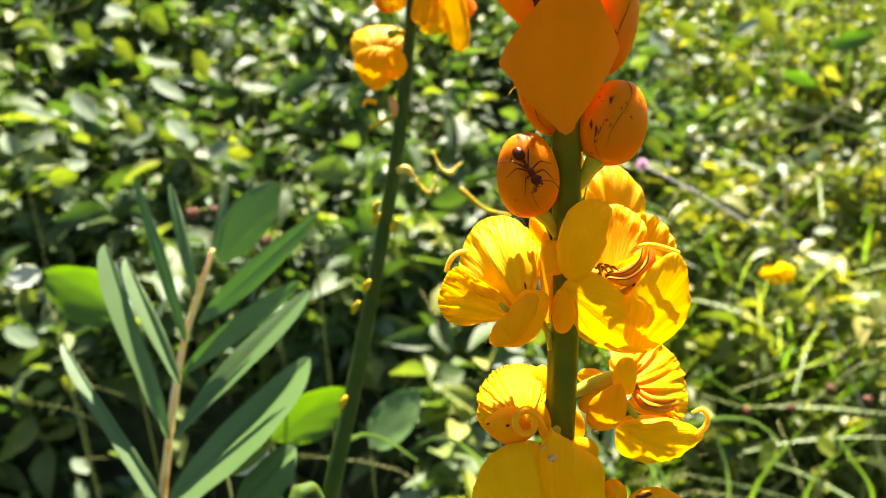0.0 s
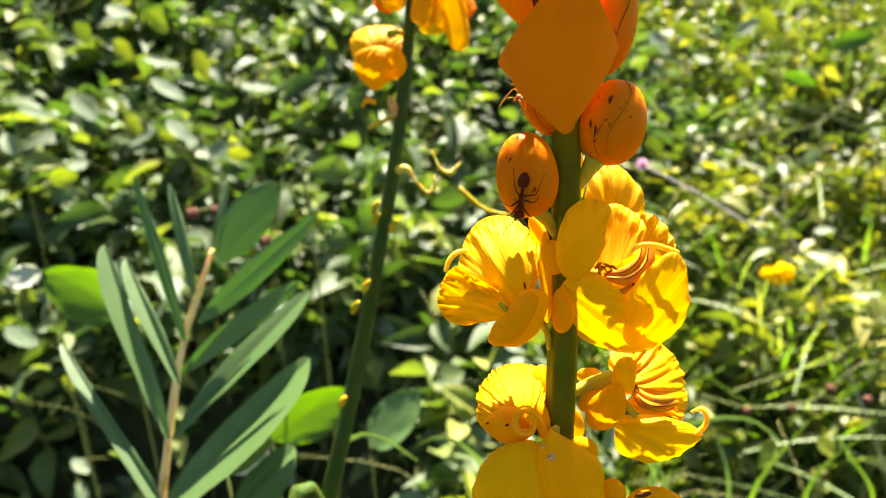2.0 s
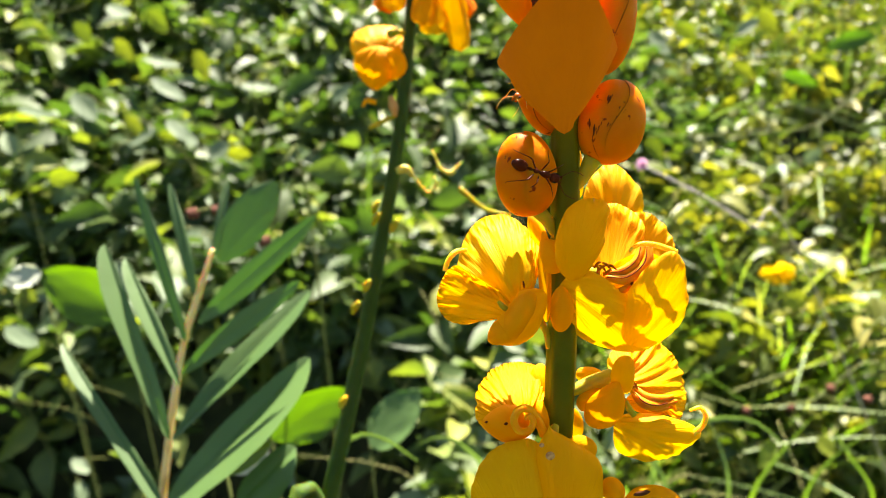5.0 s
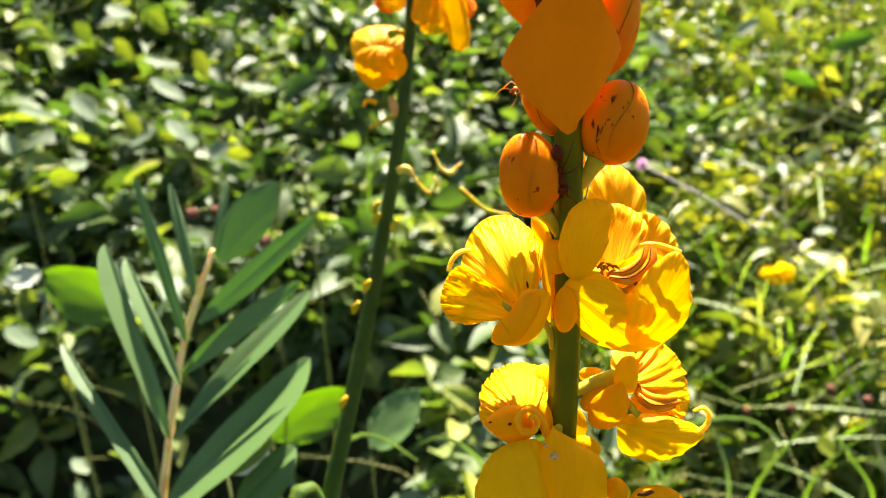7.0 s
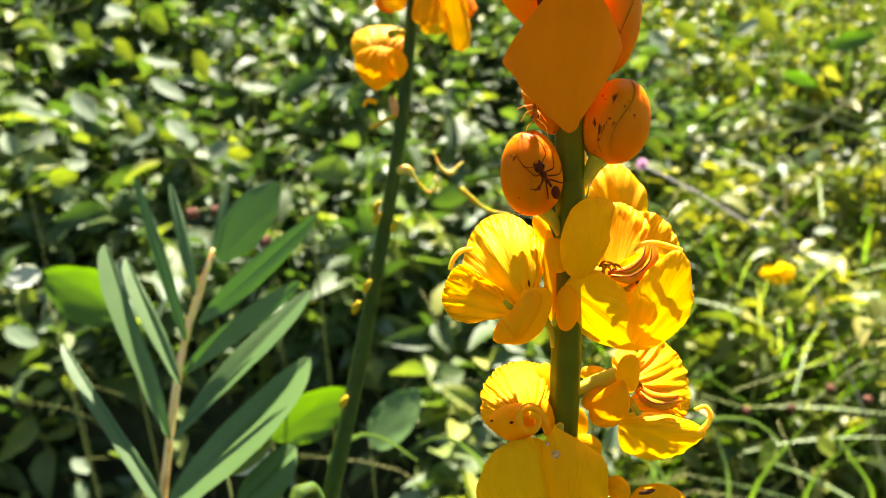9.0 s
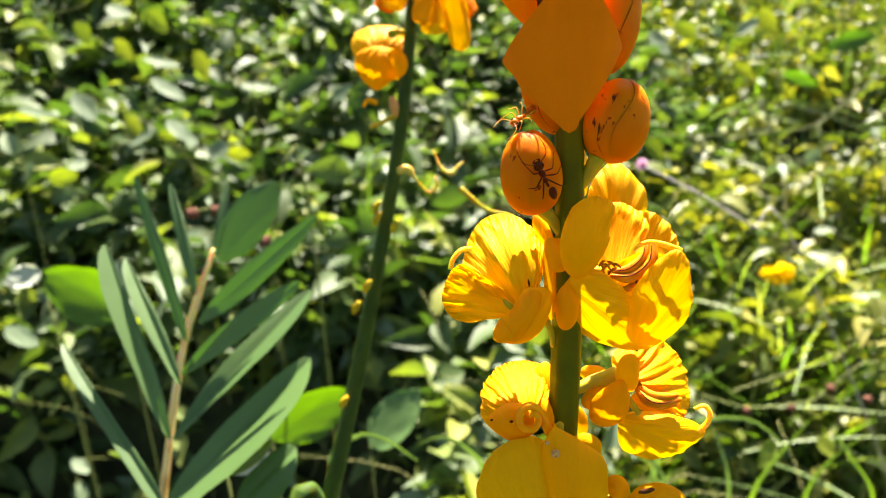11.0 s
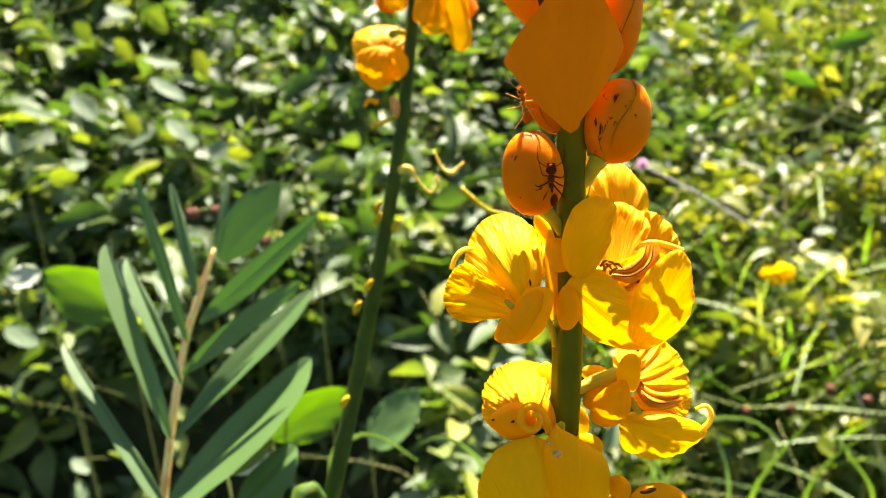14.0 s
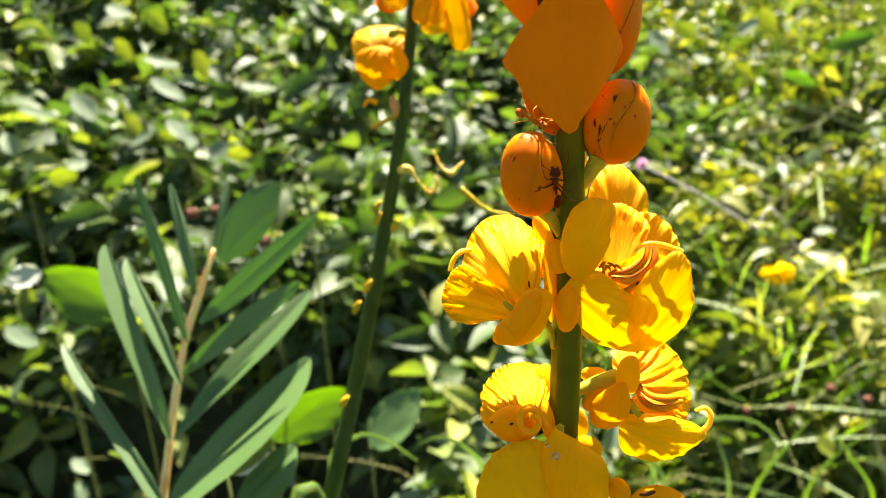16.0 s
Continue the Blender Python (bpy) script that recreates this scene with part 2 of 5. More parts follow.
def blade_data(length, width, prof, cup, curl, ruffle=0.0, seed=0.0, ns=22, nt=14, twist=0.0, fold=0.0, wrinkle=0.0, freq=7.0):
    """A petal, sepal or leaf in metres: it grows along +z, its face looks to -y. prof: half-widths from base to tip, against the widest.
    cup: half the angle of its cross-section (above 0 hollow to -y); curl: the angle by which the tip bends to -y; fold: a V at the midrib."""
    skew = None
    if prof == "KITE":      # four-cornered, its side corners at unequal heights
        q = np.linspace(0, 1, ns)
        w = np.minimum((q / 0.435) ** 0.93, ((1 - q) / 0.565) ** 1.06)
        w = np.maximum(w, 0.12 * np.sqrt(np.clip(q / 0.05, 0, 1)) * (q < 0.2)) * (1 - 0.07 * np.exp(-((q - 0.33) / 0.05) ** 2)) * width / 2
        skew = 0.70 * np.minimum((q / 0.53) ** 0.93, ((1 - q) / 0.47) ** 1.05)
        skew = np.maximum(skew, 0.11 * np.sqrt(np.clip(q / 0.05, 0, 1)) * (q < 0.2)) * width / 2
    elif len(prof) == 3:      # narrow base, blunt power, place of the widest part: a round-tipped blade
        q = np.linspace(0, 1, ns) ** prof[2]
        w = np.maximum((1 - np.abs(2 * q - 1) ** prof[1]).clip(0) ** (1 / prof[1]), prof[0] * (np.linspace(0, 1, ns) < 0.4)) * width / 2
    else:
        w = np.maximum(spline(prof, ns)[:, 0], 0.0) * width / 2
    verts, faces, uvs = [], [], []
    y = z = 0.0
    ds = length / (ns - 1)
    for i in range(ns):
        s = i / (ns - 1)
        ph = radians(curl) * s
        if i:
            pm = radians(curl) * (s - 0.5 / (ns - 1))
            y -= math.sin(pm) * ds
            z += math.cos(pm) * ds
        tan, nor = Vector((0, -math.sin(ph), math.cos(ph))), Vector((0, -math.cos(ph), -math.sin(ph)))
        h = w[i] * (1 + 0.05 * noise.noise(Vector((s * 9, seed, 0))) + 0.022 * noise.noise(Vector((s * 34, seed, 4))))
        k = radians(cup) * (h / (width / 2))
        for j in range(nt):
            t = 2 * j / (nt - 1) - 1
            if skew is not None:
                h = max(1e-6, w[i] if t < 0 else skew[i])
                k = radians(cup) * (h / (width / 2))
            if abs(k) > 1e-3:
                x, up = h / k * math.sin(k * t), h / k * (1 - math.cos(k * t))
            else:
                x, up = h * t, 0.0
            up += fold * h * abs(t)
            uvs_fan = math.atan2(h * t, (s + 0.12) * length)
            edge = max(abs(t) ** 2, s ** 4)
            up += ruffle * edge * (noise.noise(Vector((s * freq, t * freq * 0.5, seed))) * 1.4 + 0.7 * noise.noise(Vector((s * freq * 3, t * freq * 2, seed))))
            up += wrinkle * noise.noise(Vector((uvs_fan * 7.0, s * 1.6, seed + 7))) * math.sin(math.pi * min(1, s * 1.1))
            up += ruffle * 0.22 * (0.25 + edge) * noise.noise(Vector((t * 13, s * 7, seed + 5)))
            over = ruffle * 0.5 * edge * noise.noise(Vector((s * freq * 1.7, t * 3, seed + 3)))
            q = Vector((x, y, z)) + nor * up + tan * over
            if twist:
                q = Matrix.Rotation(radians(twist) * s, 3, "Z") @ q
            verts.append(q)
            uvs.append((math.atan2(h * t, (s + 0.12) * length) * 1.2, s))
    for i in range(ns - 1):
        for j in range(nt - 1):
            a = i * nt + j
            faces.append((a, a + 1, a + nt + 1, a + nt))
    return verts, faces, uvs


def ellipsoid(rx, ry, rz, nu=14, nv=10, centre=(0, 0, 0), taper=0.0):
    verts, faces = [], []
    for j in range(nv + 1):
        ph = math.pi * j / nv
        for i in range(nu):
            th = 2 * math.pi * i / nu
            k = 1 + taper * math.cos(ph)
            verts.append(Vector((centre[0] + rx * k * math.sin(ph) * math.cos(th), centre[1] + ry * k * math.sin(ph) * math.sin(th), centre[2] + rz * math.cos(ph))) * 0.001)
    for j in range(nv):
        for i in range(nu):
            faces.append((j * nu + i, (j + 1) * nu + i, (j + 1) * nu + (i + 1) % nu, j * nu + (i + 1) % nu))
    return verts, faces


def turn(base, alpha, lean=0.0, roll=0.0, unit=0.001):
    """A pose at base, its +z turned clockwise by alpha as the camera sees it, leaning towards the camera, rolled about itself."""
    return Matrix.Translation(Vector(base) * unit) @ Matrix.Rotation(radians(alpha), 4, "Y") @ Matrix.Rotation(radians(lean), 4, "X") @ Matrix.Rotation(radians(roll), 4, "Z")


ROUND = (0.20, 2.3, 1.05)
OVAL = (0.22, 2.1, 0.9)
POINTED = (0.45, 0.85, 1.0, 0.92, 0.66, 0.36, 0.03)
LEAFY = (0.06, 1.5, 0.85)


def petal(parent, base, alpha, length, width, prof=ROUND, lean=0, roll=0, cup=-40, curl=0, mat=None, ruffle=0.55, name="petal", label="", wrinkle=0.3, seed=None, ns=44, nt=41):
    seed = (base[0] * 1.3 + base[2] * 0.7) if seed is None else seed
    v, f, uv = blade_data(length / 1000, width / 1000, prof, cup, curl, ruffle / 1000, seed, ns, nt, wrinkle=wrinkle / 1000)
    return place_part(name, mesh_of(name, v, f, mat or YELLOW, True, uv), parent, turn(base, alpha, lean, roll), label)


def sheet(parent, base, tip, left, right, dome=3.0, power=0.75, roll=0.0, bow=0.0, lip=0.0, crimp=0.0, folds=0.0, mat=None, name="petal", label="", ns=46, nt=45, fold=(0.0, 0.0), at=None):
    """A petal in millimetres from base to tip, with half-widths along its two sides. dome: how far its middle bulges to the camera's side
    (below 0: hollow); roll: one side stands nearer; lip: the rim bends back; crimp: fine creases at the rim; folds: soft creases that fan out;
    fold: how its two halves fold up along the midrib; at: a pose of its own."""
    b, t = Vector(base), Vector(tip)
    u = Vector((t.x - b.x, 0, t.z - b.z))
    length = u.length
    u.normalize()
    r = Vector((u.z, 0, -u.x))
    wl, wr = spline((0, *left, 0), ns)[:, 0].clip(1e-4), spline((0, *right, 0), ns)[:, 0].clip(1e-4)
    seed = b.x * 1.3 + b.z * 0.7
    verts, uvs = [], []
    for i in range(ns):
        q = i / (ns - 1)
        s = (1 - math.cos(math.pi * q)) / 2
        c = b.lerp(t, s) + r * bow * 4 * s * (1 - s)
        for j in range(nt):
            k = math.sin(math.pi / 2 * (2 * j / (nt - 1) - 1))
            w = (wl if k < 0 else wr)[i] * (1 + 0.035 * noise.noise(Vector((s * 7, k, seed))) + 0.015 * noise.noise(Vector((s * 29, k, seed))))
            off = w * k
            inner = max(0.0, (1 - k * k) * math.sin(math.pi * q) ** 2)
            rim = 1 - inner
            fan = math.atan2(off, (s + 0.12) * length)
            depth = roll * off + fold[k > 0] * abs(off) - dome * inner ** power + lip * rim ** 6
            depth += 2.6 * crimp * rim ** 2.5 * (noise.noise(Vector((fan * 16, s * 5, seed))) + 0.6 * noise.noise(Vector((fan * 34, s * 9, seed + 2)))) * min(1.0, 2.5 * s)
            depth += folds * noise.noise(Vector((fan * 8.0, s * 1.2, seed + 7))) * math.sin(math.pi * min(1.0, 0.15 + s * 0.75))
            verts.append((c + r * off + Vector((0, depth, 0))) * 0.001)
            uvs.append((fan * 1.2, s))
    faces = [(i * nt + j, i * nt + j + 1, (i + 1) * nt + j + 1, (i + 1) * nt + j) for i in range(ns - 1) for j in range(nt - 1)]
    return place_part(name, mesh_of(name, verts, faces, mat or YELLOW, True, uvs), parent, at, label)


VIEW = pose(0, 0, 1.20, -18.0)      # the eye's own axes: x across, y away, z up


def bud(parent, centre, rx, ry, alpha, depth=0.9, mat=None, label=""):
    """A plump closed bud: an egg with two sepals wrapped round it and brown seams between them."""
    nu, nv = 26, 18
    def skin(th, ph, out=0.0):
        s = (1 + math.cos(ph)) / 2
        r = max(0.0, math.sin(ph)) ** 0.85 * (1.0 - 0.06 * math.cos(ph))
        r *= 1 + 0.025 * math.cos(3 * th + 1.0)
        return Vector(((rx + out) * r * math.cos(th), (rx * depth + out) * r * math.sin(th), (ry + out) * math.cos(ph) * (1.02 if s > 0.5 else 1.0)))
    verts = [skin(0, 0)] + [skin(2 * math.pi * i / nu, math.pi * j / nv) for j in range(1, nv) for i in range(nu)] + [skin(0, math.pi)]
    faces = [(0, 1 + i, 1 + (i + 1) % nu) for i in range(nu)]
    for j in range(nv - 2):
        for i in range(nu):
            a, b = 1 + j * nu + i, 1 + j * nu + (i + 1) % nu
            faces.append((a, a + nu, b + nu, b))
    last = len(verts) - 1
    faces += [(last, 1 + (nv - 2) * nu + (i + 1) % nu, 1 + (nv - 2) * nu + i) for i in range(nu)]
    body = place_part("bud", mesh_of("bud", [v * 0.001 for v in verts], faces, mat or BUD), parent, turn(centre, alpha), label)
    return body, skin


# ---- ground ----
def smooth(a, b, v):
    q = max(0.0, min(1.0, (v - a) / (b - a)))
    return q * q * (3 - 2 * q)


def ground_height(x, y):
    """A low bank that rises ahead, with a hollow sunk at the foot of its left half to hold deep shade."""
    bank = 0.47 - 0.07 * max(-1, min(1, x / 2.0))
    h = bank * max(0.0, y - 0.7)
    if y > 4:
        h = bank * 3.3 + 0.22 * (min(y, 40) - 4)
    hollow = 0.5 * smooth(0.1, -0.25, x) * smooth(0.32, 0.5, y) * (1 - smooth(1.15, 1.5, y))
    return h - hollow + 0.04 * noise.noise(Vector((x * 0.9, y * 0.9, 3)))


def build_ground():
    xs = [-400, -120, -40, -15, -8] + [i * 0.2 for i in range(-30, 31)] + [8, 15, 40, 120, 400]
    ys = [-400, -120, -40, -10, -4] + [i * 0.12 for i in range(-20, 50)] + [8, 12, 20, 40, 120, 400]
    verts = [(x, y, ground_height(x, y)) for y in ys for x in xs]
    nx = len(xs)
    faces = [(j * nx + i, j * nx + i + 1, (j + 1) * nx + i + 1, (j + 1) * nx + i) for j in range(len(ys) - 1) for i in range(nx - 1)]
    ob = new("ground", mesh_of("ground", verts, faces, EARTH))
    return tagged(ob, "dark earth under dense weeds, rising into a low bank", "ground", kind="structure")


build_ground()


# ---- weeds and grass ----
def scatter(name, template, faces, mats, material, label, category):
    """One mesh out of a leaf template and many 3x4 matrices (numpy)."""
    tv = np.array(template)
    m = np.array(mats)
    v = np.einsum("nij,kj->nki", m[:, :, :3], tv) + m[:, None, :, 3]
    nv, n = len(tv), len(m)
    v = v.reshape(-1, 3)
    fl = np.array(faces)
    f = (fl[None] + (np.arange(n) * nv)[:, None, None]).reshape(-1, fl.shape[1])
    me = bpy.data.meshes.new(name)
    me.vertices.add(len(v))
    me.vertices.foreach_set("co", v.ravel())
    k = fl.shape[1]
    me.loops.add(f.size)
    me.loops.foreach_set("vertex_index", f.ravel().astype(np.int32))
    me.polygons.add(len(f))
    me.polygons.foreach_set("loop_start", np.arange(0, f.size, k, dtype=np.int32))
    me.polygons.foreach_set("loop_total", np.full(len(f), k, dtype=np.int32))
    me.polygons.foreach_set("use_smooth", [True] * len(f))
    me.materials.append(material)
    me.update(calc_edges=True)
    ob = new(name, me)
    return tagged(ob, label, category, kind="stuff")


def leaf_template(prof, ns=6, fold=0.35, droop=0.5):
    """A folded leaf one metre long and one wide, growing along +y, face up."""
    v, f = [], []
    for i in range(ns):
        s = i / (ns - 1)
        w = spline(prof, ns)[i, 0] * 0.5
        z = -droop * s * s * 0.5
        v += [(-w, s, z + fold * w), (0, s, z), (w, s, z + fold * w)]
    for i in range(ns - 1):
        for j in range(2):
            a = i * 3 + j
            f.append((a, a + 1, a + 4, a + 3))
    return v, f


def leaf_matrix(pos, yaw, pitch, roll, length, width):
    r = Euler((pitch, roll, yaw)).to_matrix()
    m = np.array(r) @ np.diag([width, length, length])
    return np.hstack([m, np.array(pos)[:, None]])


def build_stalks():
    """Thin dry stalks and runners that arch over the weeds."""
    rng = np.random.default_rng(11)
    verts, faces = [], []
    for _ in range(150):
        y = 0.8 + 3.4 * rng.random() ** 1.2
        x = (rng.random() * 2 - 1) * (0.4 + 0.75 * y)
        g = ground_height(x, y)
        a, l = rng.random() * 6.283, 0.25 + 0.35 * rng.random()
        h = 0.30 + 0.18 * rng.random()
        p = [(x, y, g), (x + 0.4 * l * math.cos(a), y + 0.4 * l * math.sin(a), g + 0.8 * h), (x + l * math.cos(a), y + l * math.sin(a), g + h * (0.7 + 0.5 * rng.random()))]
        v, f = tube_data(p, [0.0013, 0.0010, 0.0005], 8, 5, unit=1.0)
        n = len(verts)
        verts += v
        faces += [tuple(i + n for i in q) for q in f]
    ob = new("dry_stalks", mesh_of("dry_stalks", verts, faces, DRYSTALK))
    tagged(ob, "thin straw-coloured stalks arching over the weeds", "weeds", kind="stuff")


def build_weeds():
    rng = np.random.default_rng(4)
    broad, small, light, pale, grass, stems, strands = [], [], [], [], [], [], []
    n = 0
    for i in range(8000):
        y = 0.45 + 4.6 * rng.random() ** 1.25
        x = (rng.random() * 2 - 1) * (0.55 + 0.80 * y)
        if i > 4900:        # the meadow goes on all round
            x, y = (rng.random() * 2 - 1) * 5.0, -3.5 + 8.5 * rng.random()
            if abs(x) < 0.55 + 0.80 * y or math.hypot(x, y) < 0.4:
                continue
        # weeds right of this line take the paler, sunlit-coloured material
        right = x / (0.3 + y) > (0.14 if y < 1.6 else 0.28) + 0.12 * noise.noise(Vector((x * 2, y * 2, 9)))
        clump = noise.noise(Vector((x * 2.3, y * 2.3, 1)))
        if clump < -0.45 or (0.2 < y < 0.75 and -0.35 < x < 0.2) or (0.4 < y < 1.45 and -1.5 < x < 0.02 and rng.random() < 0.70):
            continue
        if math.hypot((x - 0.08) / 0.32, (y - 2.1) / 0.42) < 1 and rng.random() < 0.7:      # thinned out, so that bare dark earth stands in for a shaded patch
            continue
        g = ground_height(x, y)
        tall = (0.26 + 0.20 * clump) * (0.6 + 0.6 * rng.random())
        if y < 0.75:
            tall *= 0.75
        if right:
            for _ in range(9 if y < 1.7 else 4):
                a, l = rng.random() * 6.283, tall * (0.45 + 0.7 * rng.random())
                grass.append(leaf_matrix((x + rng.normal() * 0.03, y + rng.normal() * 0.03, g), a, 1.45 - 0.5 * rng.random(), rng.normal() * 0.3, l, (0.006 if y < 1.6 else 0.004) + 0.006 * rng.random()))
        lean = Vector((rng.normal() * 0.25, rng.normal() * 0.25, 1)).normalized()
        big = rng.random() < (0.45 if not right else 0.25)
        count = int((9 if right else 7) + rng.random() * 8)
        yaw = rng.random() * 6.283
        for k in range(count):
            s = 0.25 + 0.75 * (k + rng.random() * 0.5) / count
            p = Vector((x, y, g)) + lean * tall * s
            yaw += 2.4 if k % 2 else 3.14
            size = (0.08 + 0.06 * rng.random()) if big else (0.045 + 0.04 * rng.random())
            size *= (1.0 if right else 1.25) - 0.34 * s
            if right:
                size *= 0.95
            m = leaf_matrix(p, yaw + rng.normal() * 0.3, 0.55 * rng.normal() + 0.0, rng.normal() * 0.6, size, size * (0.36 + 0.34 * rng.random()))
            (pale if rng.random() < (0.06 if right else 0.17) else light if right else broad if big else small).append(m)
        stems.append((Vector((x, y, g)), lean * tall))
    for _ in range(110):        # strands that arch over the right side, their sunlit gloss put into a pale colour
        y = 0.75 + 2.2 * rng.random()
        x = 0.12 + rng.random() * (0.3 + 0.8 * y)
        a, l = rng.normal() * 0.9 + (1.57 if rng.random() < 0.5 else -1.57), 0.22 + 0.22 * rng.random()
        strands.append(leaf_matrix((x, y, ground_height(x, y) + 0.16 + 0.14 * rng.random()), a, 0.75 - 0.6 * rng.random(), rng.normal() * 0.4, l, 0.004 + 0.005 * rng.random()))
    v, f = leaf_template((0.15, 0.75, 1.0, 0.85, 0.5, 0.04))
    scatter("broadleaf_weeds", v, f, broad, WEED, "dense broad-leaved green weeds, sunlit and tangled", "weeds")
    v, f = leaf_template((0.1, 0.8, 1.0, 0.8, 0.4, 0.03), 5)
    scatter("light_weeds", v, f, light, SUNWEED, "small-leaved weeds coloured pale yellow-green as if in full sun", "weeds")
    scatter("pale_weeds", v, f, pale, SHEENWEED, "weeds whose sheen in the sun is put into a pale grey-green colour", "weeds")
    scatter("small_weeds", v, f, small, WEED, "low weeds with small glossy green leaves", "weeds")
    v, f = leaf_template((0.8, 1.0, 0.95, 0.85, 0.65, 0.4, 0.05), 7, 0.012, 0.5)
    scatter("grass", v, f, grass, GRASS, "long green grass blades among the weeds", "grass")
    scatter("pale_grass", v, f, strands, LITGRASS, "arching grass strands coloured pale for their shine in the sun", "grass")
    sv, sf = tube_data([(0, 0, 0), (0.06, 0, 0.5), (0, 0, 1)], [0.004, 0.003, 0.002], 4, 4, unit=1.0)
    sf = [q for q in sf if len(q) == 4][:-2]
    mats = []
    for p, d in stems:
        q = d.to_track_quat("Z", "Y").to_matrix()
        l = d.length
        mats.append(np.hstack([np.array(q) @ np.diag([0.6, 0.6, l]), np.array(p)[:, None]]))
    scatter("weed_stems", sv, sf, mats, TWIG, "thin green weed stems", "weeds")


build_weeds()
build_stalks()


# ---- the near flower spike ----
SPIKE_AT = (0.027, 0.143, 1.154)
spike = new("flower_spike")
spike.matrix_basis = pose(*SPIKE_AT, -18.0)
tagged(spike, "green flower spike with orange buds above open yellow flowers", "flower", "flower spikes")

tube("stem", spike, [(1.49, -0.00, 74.67), (0.99, -0.00, 54.79), (0.37, -0.00, 23.73), (0.37, -0.00, -1.12), (-0.50, -0.00, -24.73), (-1.49, -0.00, -44.61), (-3.11, -0.00, -69.46), (-18, 60, -140), (-25, 220, -340), (-28, 560, -1080)],
     [1.86, 2.73, 3.11, 3.11, 3.23, 3.23, 3.48, 4.0, 5.0, 8.0], STEM, 70, 30, 5, 0.08)


def seamed_bud(centre, rx, ry, alpha, seams, wrap, marks=()):
    """A bud with brown seam lines, one sepal wrapped over part of it, and a small dark tip."""
    body, skin = bud(spike, centre, rx, ry, alpha)
    for th, p0, p1 in seams:
        n = 16
        pts = [skin(radians(th + 16 * math.sin(2.2 * (p0 + (p1 - p0) * i / (n - 1)))), p0 + (p1 - p0) * i / (n - 1), 0.03) for i in range(n)]
        tube("seam", body, pts, [0.02, 0.06, 0.035, 0.07, 0.03, 0.01], SEAM, 40, 6)
    if wrap:
        nu, nv = 22, 20
        verts, faces = [], []
        for j in range(nv):
            ph = 0.12 + 2.5 * j / (nv - 1)
            for i in range(nu):
                th = radians(wrap[0] + 16 * math.sin(2.2 * ph)) + radians(150) * i / (nu - 1)
                verts.append(skin(th, ph, 0.2 * min(1, 6 * (nu - 1 - i) / nu) * min(1.0, 3 * (nv - 1 - j) / nv)) * 0.001)
        for j in range(nv - 1):
            for i in range(nu - 1):
                a = j * nu + i
                faces.append((a, a + nu, a + nu + 1, a + 1))
        place_part("sepal", mesh_of("sepal", verts, faces, BUD), body)
    for th, ph, long in marks:
        verts, faces = [], []
        for k in range(3 + int(16 * long)):      # a cluster of small brown flecks
            a = noise.noise(Vector((th, k * 1.7, 1))) * (7 + 10 * long)
            b = ph + long * noise.noise(Vector((th, k * 2.3, 5))) * 1.1
            r = 0.09 + 2.0 * long * abs(noise.noise(Vector((th, k * 3.1, 9))))
            v, f = tube_data([skin(radians(th + a), b - r * 0.30, 0.01), skin(radians(th + a * 1.1), b, 0.02), skin(radians(th + a), b + r * 0.45, 0.01)], [0.01, r * 0.7, 0.01], 5, 6)
            n0 = len(verts)
            verts += list(v)
            faces += [tuple(i + n0 for i in q) for q in f]
        place_part("blemish", mesh_of("blemish", verts, faces, SEAM), body)
    tip = [skin(radians(20 + 30 * k), 0.10 + 0.10 * k, 0.05) for k in range(4)]
    tube("tip", body, tip, [0.1, 0.3, 0.25, 0.1], SEAM, 10, 6)
    return body


# the kite-shaped bract in front
petal(spike, (-1.70, -9.50, 23.04), 2, 34.54, 35.78, "KITE", lean=9, cup=-68, mat=ORANGE, ruffle=0.12, name="bract", wrinkle=0.5)
# the bracts beside it
sheet(spike, (-7.41, -2.00, 45.47), (-11.25, -9.00, 74.53), (1.92, 6.26, 10.11, 7.70, 3.61), (3.61, 5.77, 6.01, 4.81, 2.17), dome=2.0, mat=ORANGE, name="bract")
sheet(spike, (0.89, -5.00, 42.85), (3.21, -10.00, 75.16), (3.56, 5.93, 6.41, 4.98, 2.37), (2.14, 3.80, 4.98, 4.75, 2.37), dome=2.0, mat=ORANGE, name="bract")
petal(spike, (-7.19, -8.80, 47.95), -4, 7.45, 2.11, POINTED, cup=30, mat=DEAD, ruffle=0.5, name="withered_bract", label="dark brown withered bract")
seamed_bud((9.93, 2.00, 50.24), 6.09, 12.18, 10, [(-62, 0.5, 2.4)], (-62, 10))
seamed_bud((-4.60, 1.50, 32.70), 5.22, 8.45, -27, [(-120, 0.9, 2.6)], None, [(-75, 2.0, 0.25), (-85, 2.2, 0.3), (-68, 2.2, 0.2), (-95, 2.35, 0.2), (-60, 1.9, 0.15)])
seamed_bud((9.82, -2.00, 26.85), 7.08, 9.19, 12, [(-86, 0.25, 2.3), (-112, 2.0, 2.75)], (-86, 60), [(-112, 1.2, 0.25), (-126, 1.95, 0.35), (-136, 1.8, 0.2), (-104, 1.75, 0.1), (-90, 1.35, 0.06), (-92, 1.6, 0.08), (-84, 1.55, 0.07), (-118, 1.85, 0.15), (-86, 1.75, 0.05)])
seamed_bud((-8.94, -3.00, 15.34), 6.59, 9.07, -6, [(-100, 0.25, 0.8)], (-84, 0), [(-110, 0.55, 0.2), (-118, 0.5, 0.12), (-60, 2.0, 0.1)])
